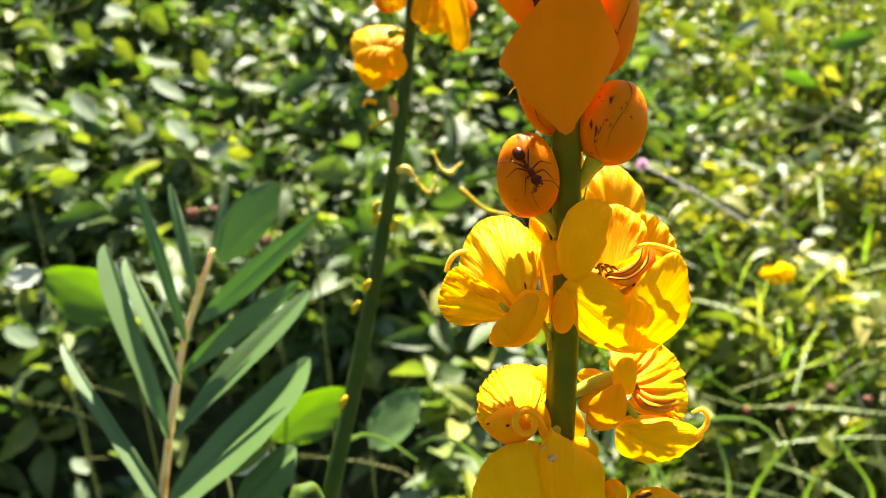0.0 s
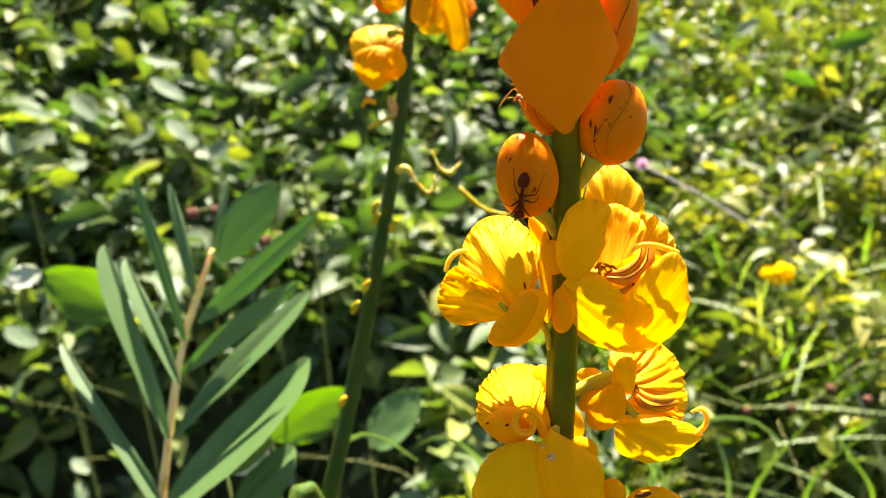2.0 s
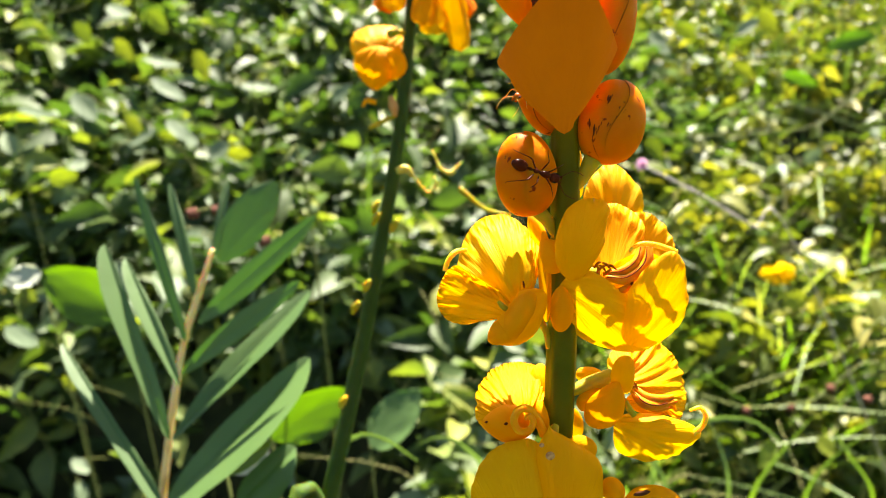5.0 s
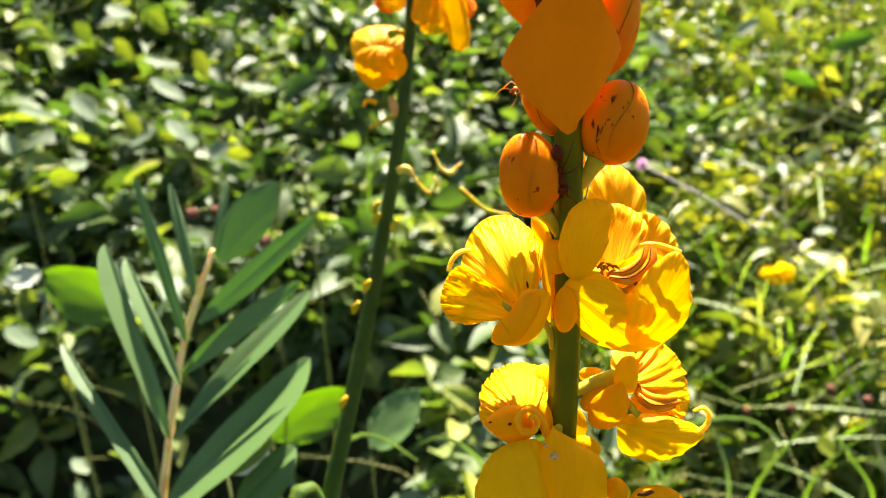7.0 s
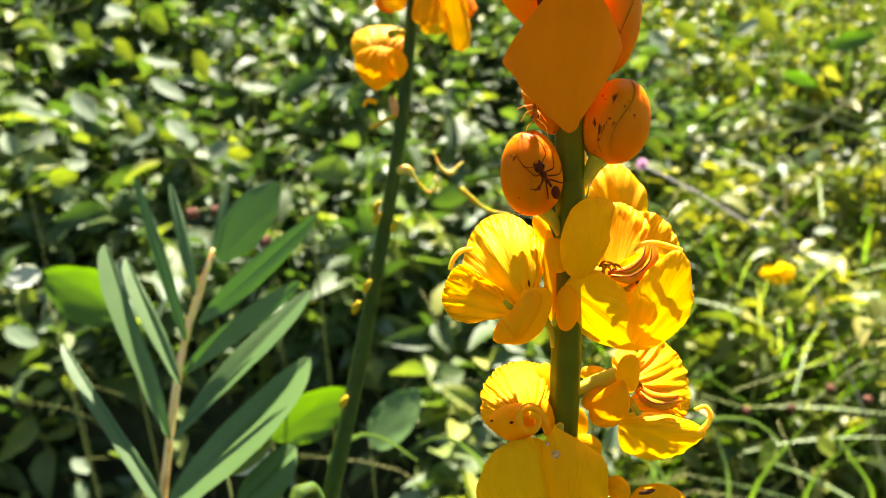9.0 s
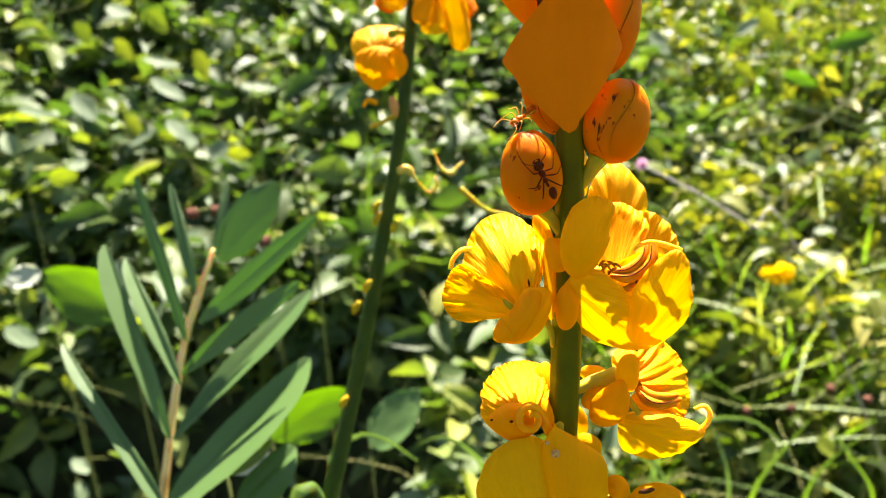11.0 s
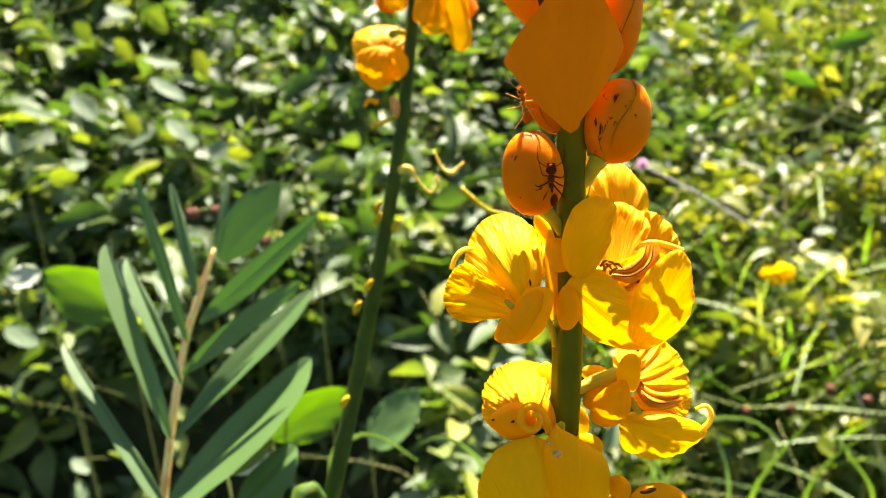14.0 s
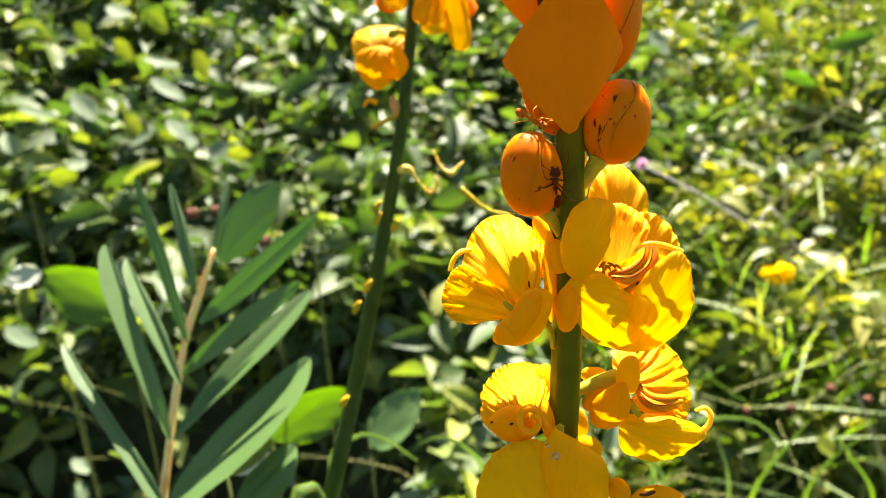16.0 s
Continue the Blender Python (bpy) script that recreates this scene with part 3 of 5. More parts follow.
tube("stalk", spike, [(1.49, -0.00, 11.93), (4.02, -1.00, 15.18), (6.02, -2.00, 19.12)], [1.24, 1.49, 1.99], STALK, 12, 12)
tube("stalk", spike, [(-1.86, -0.00, 2.61), (-3.63, -1.00, 5.31), (-6.49, -2.00, 8.09)], [1.12, 1.37, 1.74], STALK, 12, 12)


def flower(label, ctrl, radii):
    v, f = tube_data(ctrl, radii, 12, 10)
    return place_part("flower", mesh_of("flower", v, f, STALK), spike, None, label)


# the lone petal behind
f0 = flower("half-hidden yellow flower behind the stem", [(0.99, 2.00, 1.38), (6.03, 12.00, 3.34), (13.5, 20.00, 3.6)], [0.99, 0.99, 1.24])
sheet(f0, (14.53, 20.00, 2.24), (15.97, 23.00, 21.29), (2.57, 5.42, 6.56, 5.14, 2.28), (3.42, 7.13, 8.85, 6.56, 3.14), dome=3.0, folds=0.88, crimp=0.3)
sheet(f0, (6.12, 14.00, 11.69), (5.85, 14.00, 23.70), (0.82, 1.23, 1.23, 1.09, 0.68), (0.82, 1.23, 1.36, 1.09, 0.55), dome=0.8)

# open flower on one side
f1 = flower("open cup-shaped yellow flower with brown anthers", [(0.72, 0.00, -3.85), (3.48, 2.00, -5.66), (7.75, 3.00, -6.33)], [1.12, 1.24, 1.49])
sheet(f1, (14.14, 5.00, -13.50), (23.74, 14.50, 7.89), (2.66, 5.98, 7.44, 6.65, 3.99), (3.19, 7.18, 9.57, 8.51, 5.05), dome=-1.8, folds=0.27225, crimp=0.561, lip=1.2, ns=90, nt=99)
sheet(f1, (10.43, 3.00, -10.15), (15.70, 12.00, 10.19), (2.36, 4.72, 5.50, 5.50, 3.67), (2.36, 5.50, 6.82, 7.08, 4.72), dome=-1.2, folds=0.27225, crimp=0.631125, lip=1.8, ns=90, nt=99)
sheet(f1, (9.32, 1.00, -10.66), (22.21, 4.00, -2.52), (2.03, 3.81, 4.32, 3.30, 1.52), (1.78, 3.30, 4.06, 3.55, 1.78), dome=-2.0, folds=1.1)
sheet(f1, (0.28, -7.00, -7.28), (5.66, -10.50, 9.61), (2.82, 4.70, 5.65, 5.41, 3.53), (2.12, 3.65, 4.47, 3.41, 2.82), dome=2.2, lip=0.6, crimp=0.45, bow=-0.5)
sheet(f1, (-1.52, -5.00, -8.21), (20.15, -2.50, -20.99), (4.63, 5.84, 5.36, 5.36, 3.65), (3.17, 6.82, 7.67, 6.09, 3.17), dome=1.8, roll=0.32, lip=0.4, folds=0.66, crimp=0.225)
sheet(f1, (13.33, -5.00, -21.37), (21.34, -9.50, -1.20), (2.61, 3.80, 4.99, 3.92, 1.90), (4.04, 6.66, 7.61, 5.47, 2.61), dome=1.6, roll=0.0, lip=0.4, folds=0.66, crimp=0.3)
sheet(f1, (-0.71, -4.50, -5.21), (-4.99, -4.00, 1.34), (2.43, 3.40, 3.15, 2.43, 1.09), (1.70, 3.15, 3.40, 2.43, 0.97), dome=2.0, mat=GOLD, name="sepal")
sheet(f1, (-1.45, -6.00, -8.52), (-1.64, -5.00, -18.48), (0.96, 2.05, 2.65, 2.41, 1.44), (1.20, 2.17, 2.41, 2.05, 1.32), dome=2.0, mat=GOLD, name="sepal")
tube("anther", f1, [(7.88, -3.00, -5.87), (11.78, -4.00, -5.59), (15.18, -4.00, -3.04), (16.57, -3.00, 0.62)], [0.50, 1.12, 1.12, 0.62], ANTHER)
tube("anther", f1, [(8.13, -4.00, -6.93), (12.97, -5.00, -7.13), (16.71, -5.00, -3.99), (17.74, -4.00, 0.36)], [0.62, 1.24, 1.24, 0.62], ANTHER)
tube("stripe", f1, [(8.28, -5.40, -6.75), (12.37, -6.30, -6.59), (15.84, -6.30, -3.72), (16.95, -5.00, 0.12)], [0.07, 0.17, 0.17, 0.07], SEAM, 20, 6)
tube("stripe", f1, [(8.40, -3.90, -5.72), (11.71, -5.20, -5.31), (14.60, -5.20, -2.90), (15.97, -3.80, 0.24)], [0.05, 0.11, 0.11, 0.05], SEAM, 20, 6)
tube("anther", f1, [(9.11, -4.00, -9.60), (11.03, -5.00, -9.66), (12.72, -5.00, -8.82), (13.83, -4.50, -7.63)], [0.37, 0.75, 0.75, 0.37], ANTHER)
tube("anther", f1, [(13.31, -5.50, -7.59), (13.59, -5.80, -8.05), (13.91, -5.50, -8.55)], [0.25, 0.50, 0.25], SEAM, 8, 8)
tube("filament", f1, [(8.98, -3.00, -10.40), (11.48, -4.20, -11.29), (14.94, -4.00, -11.18)], [0.50, 0.87, 0.75], STALK)
tube("pistil", f1, [(23.45, -4.00, -1.34), (19.05, -6.00, -0.01), (15.76, -7.00, 0.46), (13.61, -7.00, -0.25), (12.54, -7.00, -1.33)], [0.62, 0.62, 0.50, 0.43, 0.31], PISTIL)
tube("stamen", f1, [(5.74, -4.40, -4.73), (6.19, -5.60, -3.74), (7.05, -5.00, -3.51)], [0.25, 0.32, 0.15], RUST, 8, 6)
tube("stamen", f1, [(6.34, -4.40, -5.70), (7.03, -5.60, -4.58), (8.14, -5.00, -4.23)], [0.25, 0.32, 0.15], RUST, 8, 6)
tube("stamen", f1, [(6.83, -4.40, -4.25), (7.21, -5.60, -4.46), (8.02, -5.00, -5.44)], [0.25, 0.32, 0.15], RUST, 8, 6)
tube("stamen", f1, [(7.55, -4.40, -3.76), (8.11, -5.60, -3.98), (9.10, -5.00, -4.96)], [0.25, 0.32, 0.15], RUST, 8, 6)
tube("stamen", f1, [(7.80, -4.40, -6.43), (8.36, -5.60, -5.42), (9.34, -5.00, -5.20)], [0.25, 0.32, 0.15], RUST, 8, 6)
tube("stamen", f1, [(8.52, -4.40, -4.25), (9.20, -5.60, -4.28), (10.31, -5.00, -5.08)], [0.25, 0.32, 0.15], RUST, 8, 6)
tube("stamen", f1, [(6.10, -4.40, -4.00), (6.19, -5.60, -4.70), (6.69, -5.00, -6.16)], [0.25, 0.32, 0.15], RUST, 8, 6)

# open flower on the other side
f2 = flower("open yellow flower with crinkled petals", [(-3.16, 0.00, -22.46), (-4.06, -1.00, -18.96), (-6.18, -2.00, -15.39)], [0.87, 0.75, 0.99])
sheet(f2, (-10.01, -1.00, -13.01), (-16.38, 10.00, 6.99), (4.37, 10.29, 10.80, 7.97, 4.37), (3.34, 6.69, 8.62, 7.71, 4.63), dome=6.0, crimp=1.275, folds=1.1, lip=0.5, ns=90, nt=99)
sheet(f2, (-11.88, -6.00, -14.52), (-26.38, -1.00, -6.31), (1.71, 4.15, 7.56, 8.05, 5.37), (1.46, 2.68, 2.93, 2.93, 2.93), dome=-2.8, crimp=1.1475, folds=0.88, lip=0.4, ns=90, nt=99)
sheet(f2, (-5.05, -6.00, -9.84), (-16.87, -7.00, -19.66), (1.91, 3.94, 5.50, 4.78, 2.51), (1.91, 3.58, 2.87, 2.15, 1.43), dome=4.0, mat=GOLD, name="sepal")
sheet(f2, (-12.49, -8.50, -20.17), (-15.71, -7.50, -15.80), (1.18, 2.84, 3.78, 3.07, 1.42), (0.47, 0.95, 1.18, 0.95, 0.47), dome=2.4, mat=GOLD, name="sepal")
sheet(f2, (-14.53, -7.50, -20.78), (-7.71, -8.00, -9.83), (1.42, 2.61, 2.84, 2.61, 1.54), (1.42, 2.37, 2.72, 2.49, 1.54), dome=4.2, mat=GOLD, name="sepal", crimp=0.18)
sheet(f2, (-4.13, -1.50, -16.68), (-4.55, -1.00, 3.36), (0.74, 1.24, 1.49, 1.36, 0.74), (0.74, 1.24, 1.36, 1.49, 0.87), dome=1.5, mat=GOLD, name="sepal")
sheet(f2, (-3.25, 1.00, -0.86), (-7.15, 2.00, 6.99), (1.01, 1.77, 2.02, 1.77, 1.01), (0.63, 1.13, 1.39, 1.26, 0.76), dome=1.2)
tube("filament", f2, [(-14.88, -6.00, -11.88), (-14.01, -7.00, -12.87), (-12.58, -7.00, -13.95)], [0.37, 0.62, 0.50], STALK, 10, 8)
tube("stamen", f2, [(-9.78, -6.50, -7.54), (-9.72, -7.00, -8.11), (-9.54, -6.50, -8.85)], [0.15, 0.25, 0.15], SEAM, 7, 6)
tube("pistil", f2, [(-21.64, 0.00, -0.85), (-23.94, -3.00, -1.34), (-25.53, -3.50, -3.05), (-26.39, -3.50, -5.49)], [0.50, 0.56, 0.56, 0.50], PISTIL, 16, 10)

# lower flowers
f3 = flower("rounded half-open yellow flower", [(-3.41, 0.00, -37.44), (-5.42, -1.00, -37.57), (-7.66, -2.00, -37.82)], [0.99, 0.99, 1.37])
sheet(f3, (-4.47, 3.00, -38.17), (-4.17, 6.00, -26.96), (1.54, 2.57, 2.83, 2.57, 1.54), (0.77, 1.54, 1.80, 1.54, 1.03), dome=2.0)
sheet(f3, (-9.37, -3.00, -36.71), (-9.91, 12.00, -27.69), (4.89, 9.52, 9.26, 6.94, 4.11), (2.31, 4.89, 6.17, 6.69, 4.37), dome=6.0, crimp=1.02, folds=1.2, ns=90, nt=99)
sheet(f3, (-7.78, -3.00, -38.54), (-19.51, 0.00, -35.82), (1.48, 3.71, 4.94, 3.96, 2.47), (1.24, 2.72, 3.46, 2.97, 1.98), dome=3.0, crimp=0.45, folds=1.1)
sheet(f3, (-6.76, -4.50, -38.40), (-18.39, -4.50, -37.92), (1.70, 3.39, 4.12, 3.15, 1.45), (1.70, 3.39, 4.12, 3.27, 1.45), dome=4.0, mat=GOLD, name="sepal")
sheet(f3, (-4.85, -3.00, -40.38), (-6.18, -2.00, -33.63), (0.98, 1.72, 1.96, 1.72, 0.98), (0.98, 1.60, 1.72, 1.47, 0.98), dome=1.5, mat=GOLD, name="sepal")
# a petal rolled into a spiral, built as a curled tube
tube("pistil", f3, [(-5.44, -7.00, -39.90), (-7.00, -8.00, -36.32), (-8.90, -9.00, -33.96), (-11.06, -9.40, -34.10), (-12.00, -9.40, -36.32), (-10.95, -9.50, -38.28), (-8.86, -9.60, -38.26), (-8.05, -9.70, -36.48), (-8.88, -9.80, -35.17), (-9.82, -9.80, -35.87)], [0.99, 0.93, 0.87, 0.81, 0.81, 0.81, 0.75, 0.68, 0.56, 0.37], CURL, 60, 12)
tube("blemish", f3, [(-17.89, -6.20, -37.49), (-17.53, -6.20, -37.37), (-17.17, -6.20, -37.25)], [0.07, 0.26, 0.07], SEAM, 7, 6)
tube("blemish", f3, [(-14.00, -8.20, -37.33), (-13.52, -8.20, -37.21), (-13.05, -8.20, -37.10)], [0.07, 0.35, 0.07], SEAM, 7, 6)
tube("blemish", f3, [(-10.34, -8.20, -33.79), (-9.86, -8.20, -33.67), (-9.39, -8.20, -33.55)], [0.07, 0.35, 0.07], SEAM, 7, 6)

f4 = flower("open yellow flower with a hooked pistil and brown anthers", [(1.09, 0.00, -32.45), (5.65, 1.50, -30.87), (11.20, 2.50, -29.54)], [1.12, 1.62, 2.11])
sheet(f4, (16.51, 10.00, -33.88), (15.66, 15.00, -25.03), (1.08, 2.43, 3.25, 2.97, 1.62), (2.16, 4.06, 4.87, 4.33, 2.43), dome=2.5, crimp=0.45, folds=1.1)
sheet(f4, (15.70, 6.00, -32.28), (32.41, 15.00, -36.84), (6.41, 10.68, 11.49, 9.08, 5.34), (0.67, 1.34, 2.94, 4.54, 4.01), dome=3.0, crimp=0.8925, folds=2.86, roll=-0.85, lip=0.5, ns=90, nt=99)
sheet(f4, (11.45, 1.50, -39.44), (31.25, 2.50, -42.24), (2.02, 2.78, 3.16, 2.53, 1.27), (5.82, 7.34, 7.84, 5.57, 2.28), dome=3.2, roll=0.12, crimp=0.375, folds=1.54)
sheet(f4, (16.24, 9.00, -35.79), (27.89, 9.00, -38.44), (1.32, 2.65, 3.44, 2.65, 1.32), (1.32, 2.38, 2.65, 2.12, 1.06), dome=-2.0, folds=0.88)
sheet(f4, (13.42, -1.50, -32.38), (11.76, -5.00, -23.43), (1.47, 2.81, 3.18, 2.57, 1.47), (1.10, 1.83, 2.20, 2.20, 1.59), dome=2.4, mat=GOLD, name="sepal")
sheet(f4, (10.92, -4.50, -29.20), (5.98, -0.50, -39.93), (1.23, 3.19, 4.42, 4.17, 2.46), (1.23, 2.46, 3.56, 3.32, 1.96), dome=3.2, mat=GOLD, name="sepal")
sheet(f4, (8.82, 1.00, -32.03), (3.19, 0.50, -35.93), (1.00, 2.01, 2.51, 2.26, 1.25), (1.00, 1.88, 2.26, 2.01, 1.25), dome=2.0, mat=GOLD, name="sepal")
sheet(f4, (10.83, 8.50, -30.67), (4.24, 8.50, -29.88), (0.79, 1.45, 1.71, 1.58, 1.06), (1.06, 1.85, 2.11, 1.85, 1.19), dome=1.5)
tube("anther", f4, [(14.96, 0.50, -31.92), (16.88, -1.50, -34.23), (19.85, -1.50, -34.97), (24.98, 0.50, -34.43)], [0.50, 1.12, 1.12, 0.50], ANTHER)
tube("anther", f4, [(15.46, 0.50, -31.17), (17.80, -0.90, -33.12), (20.78, -0.90, -33.62), (24.23, 0.50, -33.43)], [0.50, 0.99, 0.99, 0.50], ANTHER)
tube("anther", f4, [(16.21, 0.50, -33.18), (17.80, -0.90, -34.99), (20.29, -0.90, -35.86), (23.98, 0.50, -35.68)], [0.37, 0.75, 0.75, 0.37], ANTHER)
tube("stripe", f4, [(15.29, -1.00, -32.11), (17.02, -2.70, -33.96), (19.72, -2.70, -34.57), (23.13, -1.30, -34.28)], [0.06, 0.14, 0.14, 0.06], SEAM, 16, 6)
tube("filament", f4, [(13.07, -0.50, -33.71), (13.92, -1.50, -35.47), (15.15, -1.50, -37.20)], [0.50, 0.75, 0.62], STALK)
tube("stamen", f4, [(14.52, -1.10, -30.85), (14.80, -1.90, -30.07), (15.40, -1.50, -30.03)], [0.25, 0.32, 0.15], RUST, 8, 6)
tube("stamen", f4, [(14.77, -1.10, -31.59), (15.04, -1.90, -30.81), (15.65, -1.50, -30.77)], [0.25, 0.32, 0.15], RUST, 8, 6)
tube("stamen", f4, [(15.27, -1.10, -30.35), (15.41, -1.90, -30.57), (15.90, -1.50, -31.51)], [0.25, 0.32, 0.15], RUST, 8, 6)
tube("pistil", f4, [(28.93, 1.00, -41.83), (31.00, 0.50, -39.69), (31.50, 0.50, -37.56), (30.25, 0.50, -35.93), (27.99, 0.50, -36.56)], [0.68, 0.62, 0.56, 0.50, 0.31], PISTIL, 24, 10)
sheet(f4, (4.50, 8.50, -45.18), (3.44, 8.50, -37.80), (0.79, 1.19, 1.19, 1.06, 0.66), (1.06, 1.85, 2.11, 1.71, 0.92), dome=1.0)

f5 = flower("large closed yellow petals facing forward", [(-1.87, -2.00, -56.05), (-5.38, -5.00, -59.76), (-7.46, -7.00, -61.33)], [1.12, 1.12, 1.49])
sheet(f5, (-6.87, -7.00, -65.50), (-9.66, -8.50, -40.32), (5.92, 11.37, 12.55, 10.90, 6.87), (3.55, 6.16, 6.87, 5.21, 3.08), dome=4.2, crimp=0.6, lip=0.6, roll=0.05)
sheet(f5, (-2.86, -8.00, -65.05), (-4.79, -10.50, -36.86), (1.41, 2.58, 3.16, 3.52, 3.52, 2.58, 0.59), (2.34, 5.86, 9.38, 10.55, 10.08, 5.16, 0.59), dome=3.6, roll=0.04)
sheet(f5, (-0.13, -4.00, -43.15), (6.43, -4.00, -44.00), (1.70, 2.55, 2.80, 2.31, 1.34), (1.70, 2.92, 3.65, 3.40, 2.19), dome=1.6, mat=GOLD, name="sepal")
tube("filament", f5, [(-3.45, -5.00, -41.05), (-3.09, -5.00, -39.48), (-2.40, -4.50, -38.40)], [1.12, 1.12, 0.62], STALK)
f6 = flower("small yellow flower turned sideways", [(0.34, 0.00, -58.67), (6.14, -2.00, -56.67), (12.53, -3.00, -54.45)], [0.99, 0.99, 1.24])
sheet(f6, (12.02, -4.00, -54.58), (7.65, -4.00, -50.44), (1.09, 2.07, 2.43, 2.07, 1.22), (1.09, 2.07, 2.43, 2.19, 1.34), dome=2.4, mat=GOLD)
sheet(f6, (11.78, -4.00, -56.03), (24.91, -4.00, -56.03), (2.19, 4.13, 4.62, 3.89, 2.19), (1.70, 3.16, 3.65, 3.16, 1.70), dome=3.0, mat=GOLD)
sheet(f6, (13.21, -7.60, -52.31), (16.77, -7.60, -51.60), (0.24, 0.47, 0.47, 0.47, 0.24), (0.24, 0.47, 0.59, 0.47, 0.24), dome=0.3, mat=DEAD, name="blemish")

for c, r in (((-5.08, -13.10, -42.46), 0.95), ((-6.66, -12.20, -40.55), 0.5)):
    v, f = ellipsoid(r, 0.2, r * 0.9)
    place_part("scar", mesh_of("scar", v, f, WHITE), f5, Matrix.Translation(Vector(c) * 0.001), "pale round scar")

# ---- second flower spike, further back ----
spike2 = new("flower_spike")
tagged(spike2, "leaning green flower stem with golden blossoms near its top", "flower", "flower spikes")
tube("stem", spike2, [(-0.011, 0.346, 1.261), (-0.014, 0.330, 1.212), (-0.020, 0.311, 1.153), (-0.029, 0.294, 1.102), (-0.038, 0.279, 1.056), (-0.050, 0.251, 1.003), (-0.071, 0.223, 0.916), (-0.12, 0.10, -0.02)], [0.0022, 0.0026, 0.0030, 0.0032, 0.0035, 0.0038, 0.005, 0.007], STEM_FAR, 50, 14, 5, 0.05, unit=1.0)

AWAY = Vector((0, math.cos(radians(18)), -math.sin(radians(18))))


def aim(base, tip, roll=0.0, face=None):
    """A pose at base whose +z runs to tip; its face looks back along the view, or as face says."""
    z = (Vector(tip) - Vector(base)).normalized()
    away = AWAY if face is None else -Vector(face)
    y = (away - z * away.dot(z)).normalized()
    x = y.cross(z)
    m = Matrix((x, y, z)).transposed().to_4x4()
    return Matrix.Translation(base) @ m @ Matrix.Rotation(radians(roll), 4, "Z")


def frond(parent, base, tip, width, prof=OVAL, roll=0, cup=-30, curl=0, mat=None, ruffle=0.0006, name="petal", label="", wrinkle=0.0006, fold=0.0, ns=16, nt=11, face=None):
    """A petal or leaflet from base to tip, in metres."""
    length = (Vector(tip) - Vector(base)).length
    if curl:
        c = radians(abs(curl)) / 2
        length *= c / math.sin(c)
    v, f, uv = blade_data(length, width, prof, cup, curl, ruffle, base[0] * 71 + base[2] * 37, ns, nt, fold=fold, wrinkle=wrinkle)
    m = aim(base, tip, roll, face) @ Matrix.Rotation(radians(-curl / 2), 4, "X")
    return place_part(name, mesh_of(name, v, f, mat or YELLOW, True, uv), parent, m, label)


def far_flower(stalk, parts):
    v, f = tube_data(stalk, [0.0012, 0.0014, 0.002], 8, 8, unit=1.0)
    fl = place_part("flower", mesh_of("flower", v, f, STALK), spike2)
    for base, tip, width, cup, mat in parts:
        frond(fl, base, tip, width, ROUND, 0, cup, 0, mat, 0.0008, wrinkle=0.0012)
    return fl


fl = far_flower([(-0.016, 0.325, 1.197), (-0.020, 0.322, 1.198), (-0.023, 0.315, 1.197)], [])
sheet(fl, (-29.0, 312.0, 85.0), (-30.9, 322.0, 105.4), (6.8, 11.6, 13.1, 12.1, 8.4), (6.3, 10.5, 12.1, 11.0, 7.4), dome=7.0, crimp=0.6, folds=1.2, at=VIEW)
sheet(fl, (-18.7, 314.0, 86.6), (-20.6, 318.0, 97.2), (3.1, 5.2, 5.8, 4.7, 2.6), (2.1, 3.4, 3.9, 3.4, 2.1), dome=3.0, folds=0.8, at=VIEW)
sheet(fl, (-27.5, 307.0, 91.3), (-30.7, 309.0, 71.9), (5.1, 9.2, 9.2, 6.1, 2.8), (5.6, 10.7, 11.2, 8.2, 3.6), dome=5.0, folds=1.2, mat=GOLD, at=VIEW)
sheet(fl, (-21.2, 305.0, 89.7), (-24.0, 308.0, 76.3), (3.0, 5.6, 6.6, 5.6, 3.0), (2.5, 4.6, 5.1, 4.1, 2.0), dome=3.0, folds=0.8, mat=GOLD, at=VIEW)
far_flower([(-0.014, 0.328, 1.207), (-0.010, 0.326, 1.211), (-0.006, 0.320, 1.214)], [
    ((-0.005, 0.326, 1.217), (-0.003, 0.314, 1.197), 0.017, -50, YELLOW), ((-0.006, 0.324, 1.219), (-0.009, 0.314, 1.201), 0.014, -50, GOLD),
    ((0.000, 0.325, 1.219), (0.001, 0.315, 1.200), 0.014, -45, YELLOW), ((0.004, 0.320, 1.219), (0.008, 0.309, 1.190), 0.013, -60, GOLD),
    ((0.002, 0.327, 1.217), (0.012, 0.321, 1.204), 0.015, -45, ORANGE)])
far_flower([(-0.014, 0.331, 1.217), (-0.018, 0.332, 1.218), (-0.022, 0.327, 1.218)], [
    ((-0.021, 0.327, 1.219), (-0.028, 0.321, 1.207), 0.012, -50, ORANGE), ((-0.020, 0.324, 1.219), (-0.023, 0.318, 1.207), 0.012, -50, GOLD)])
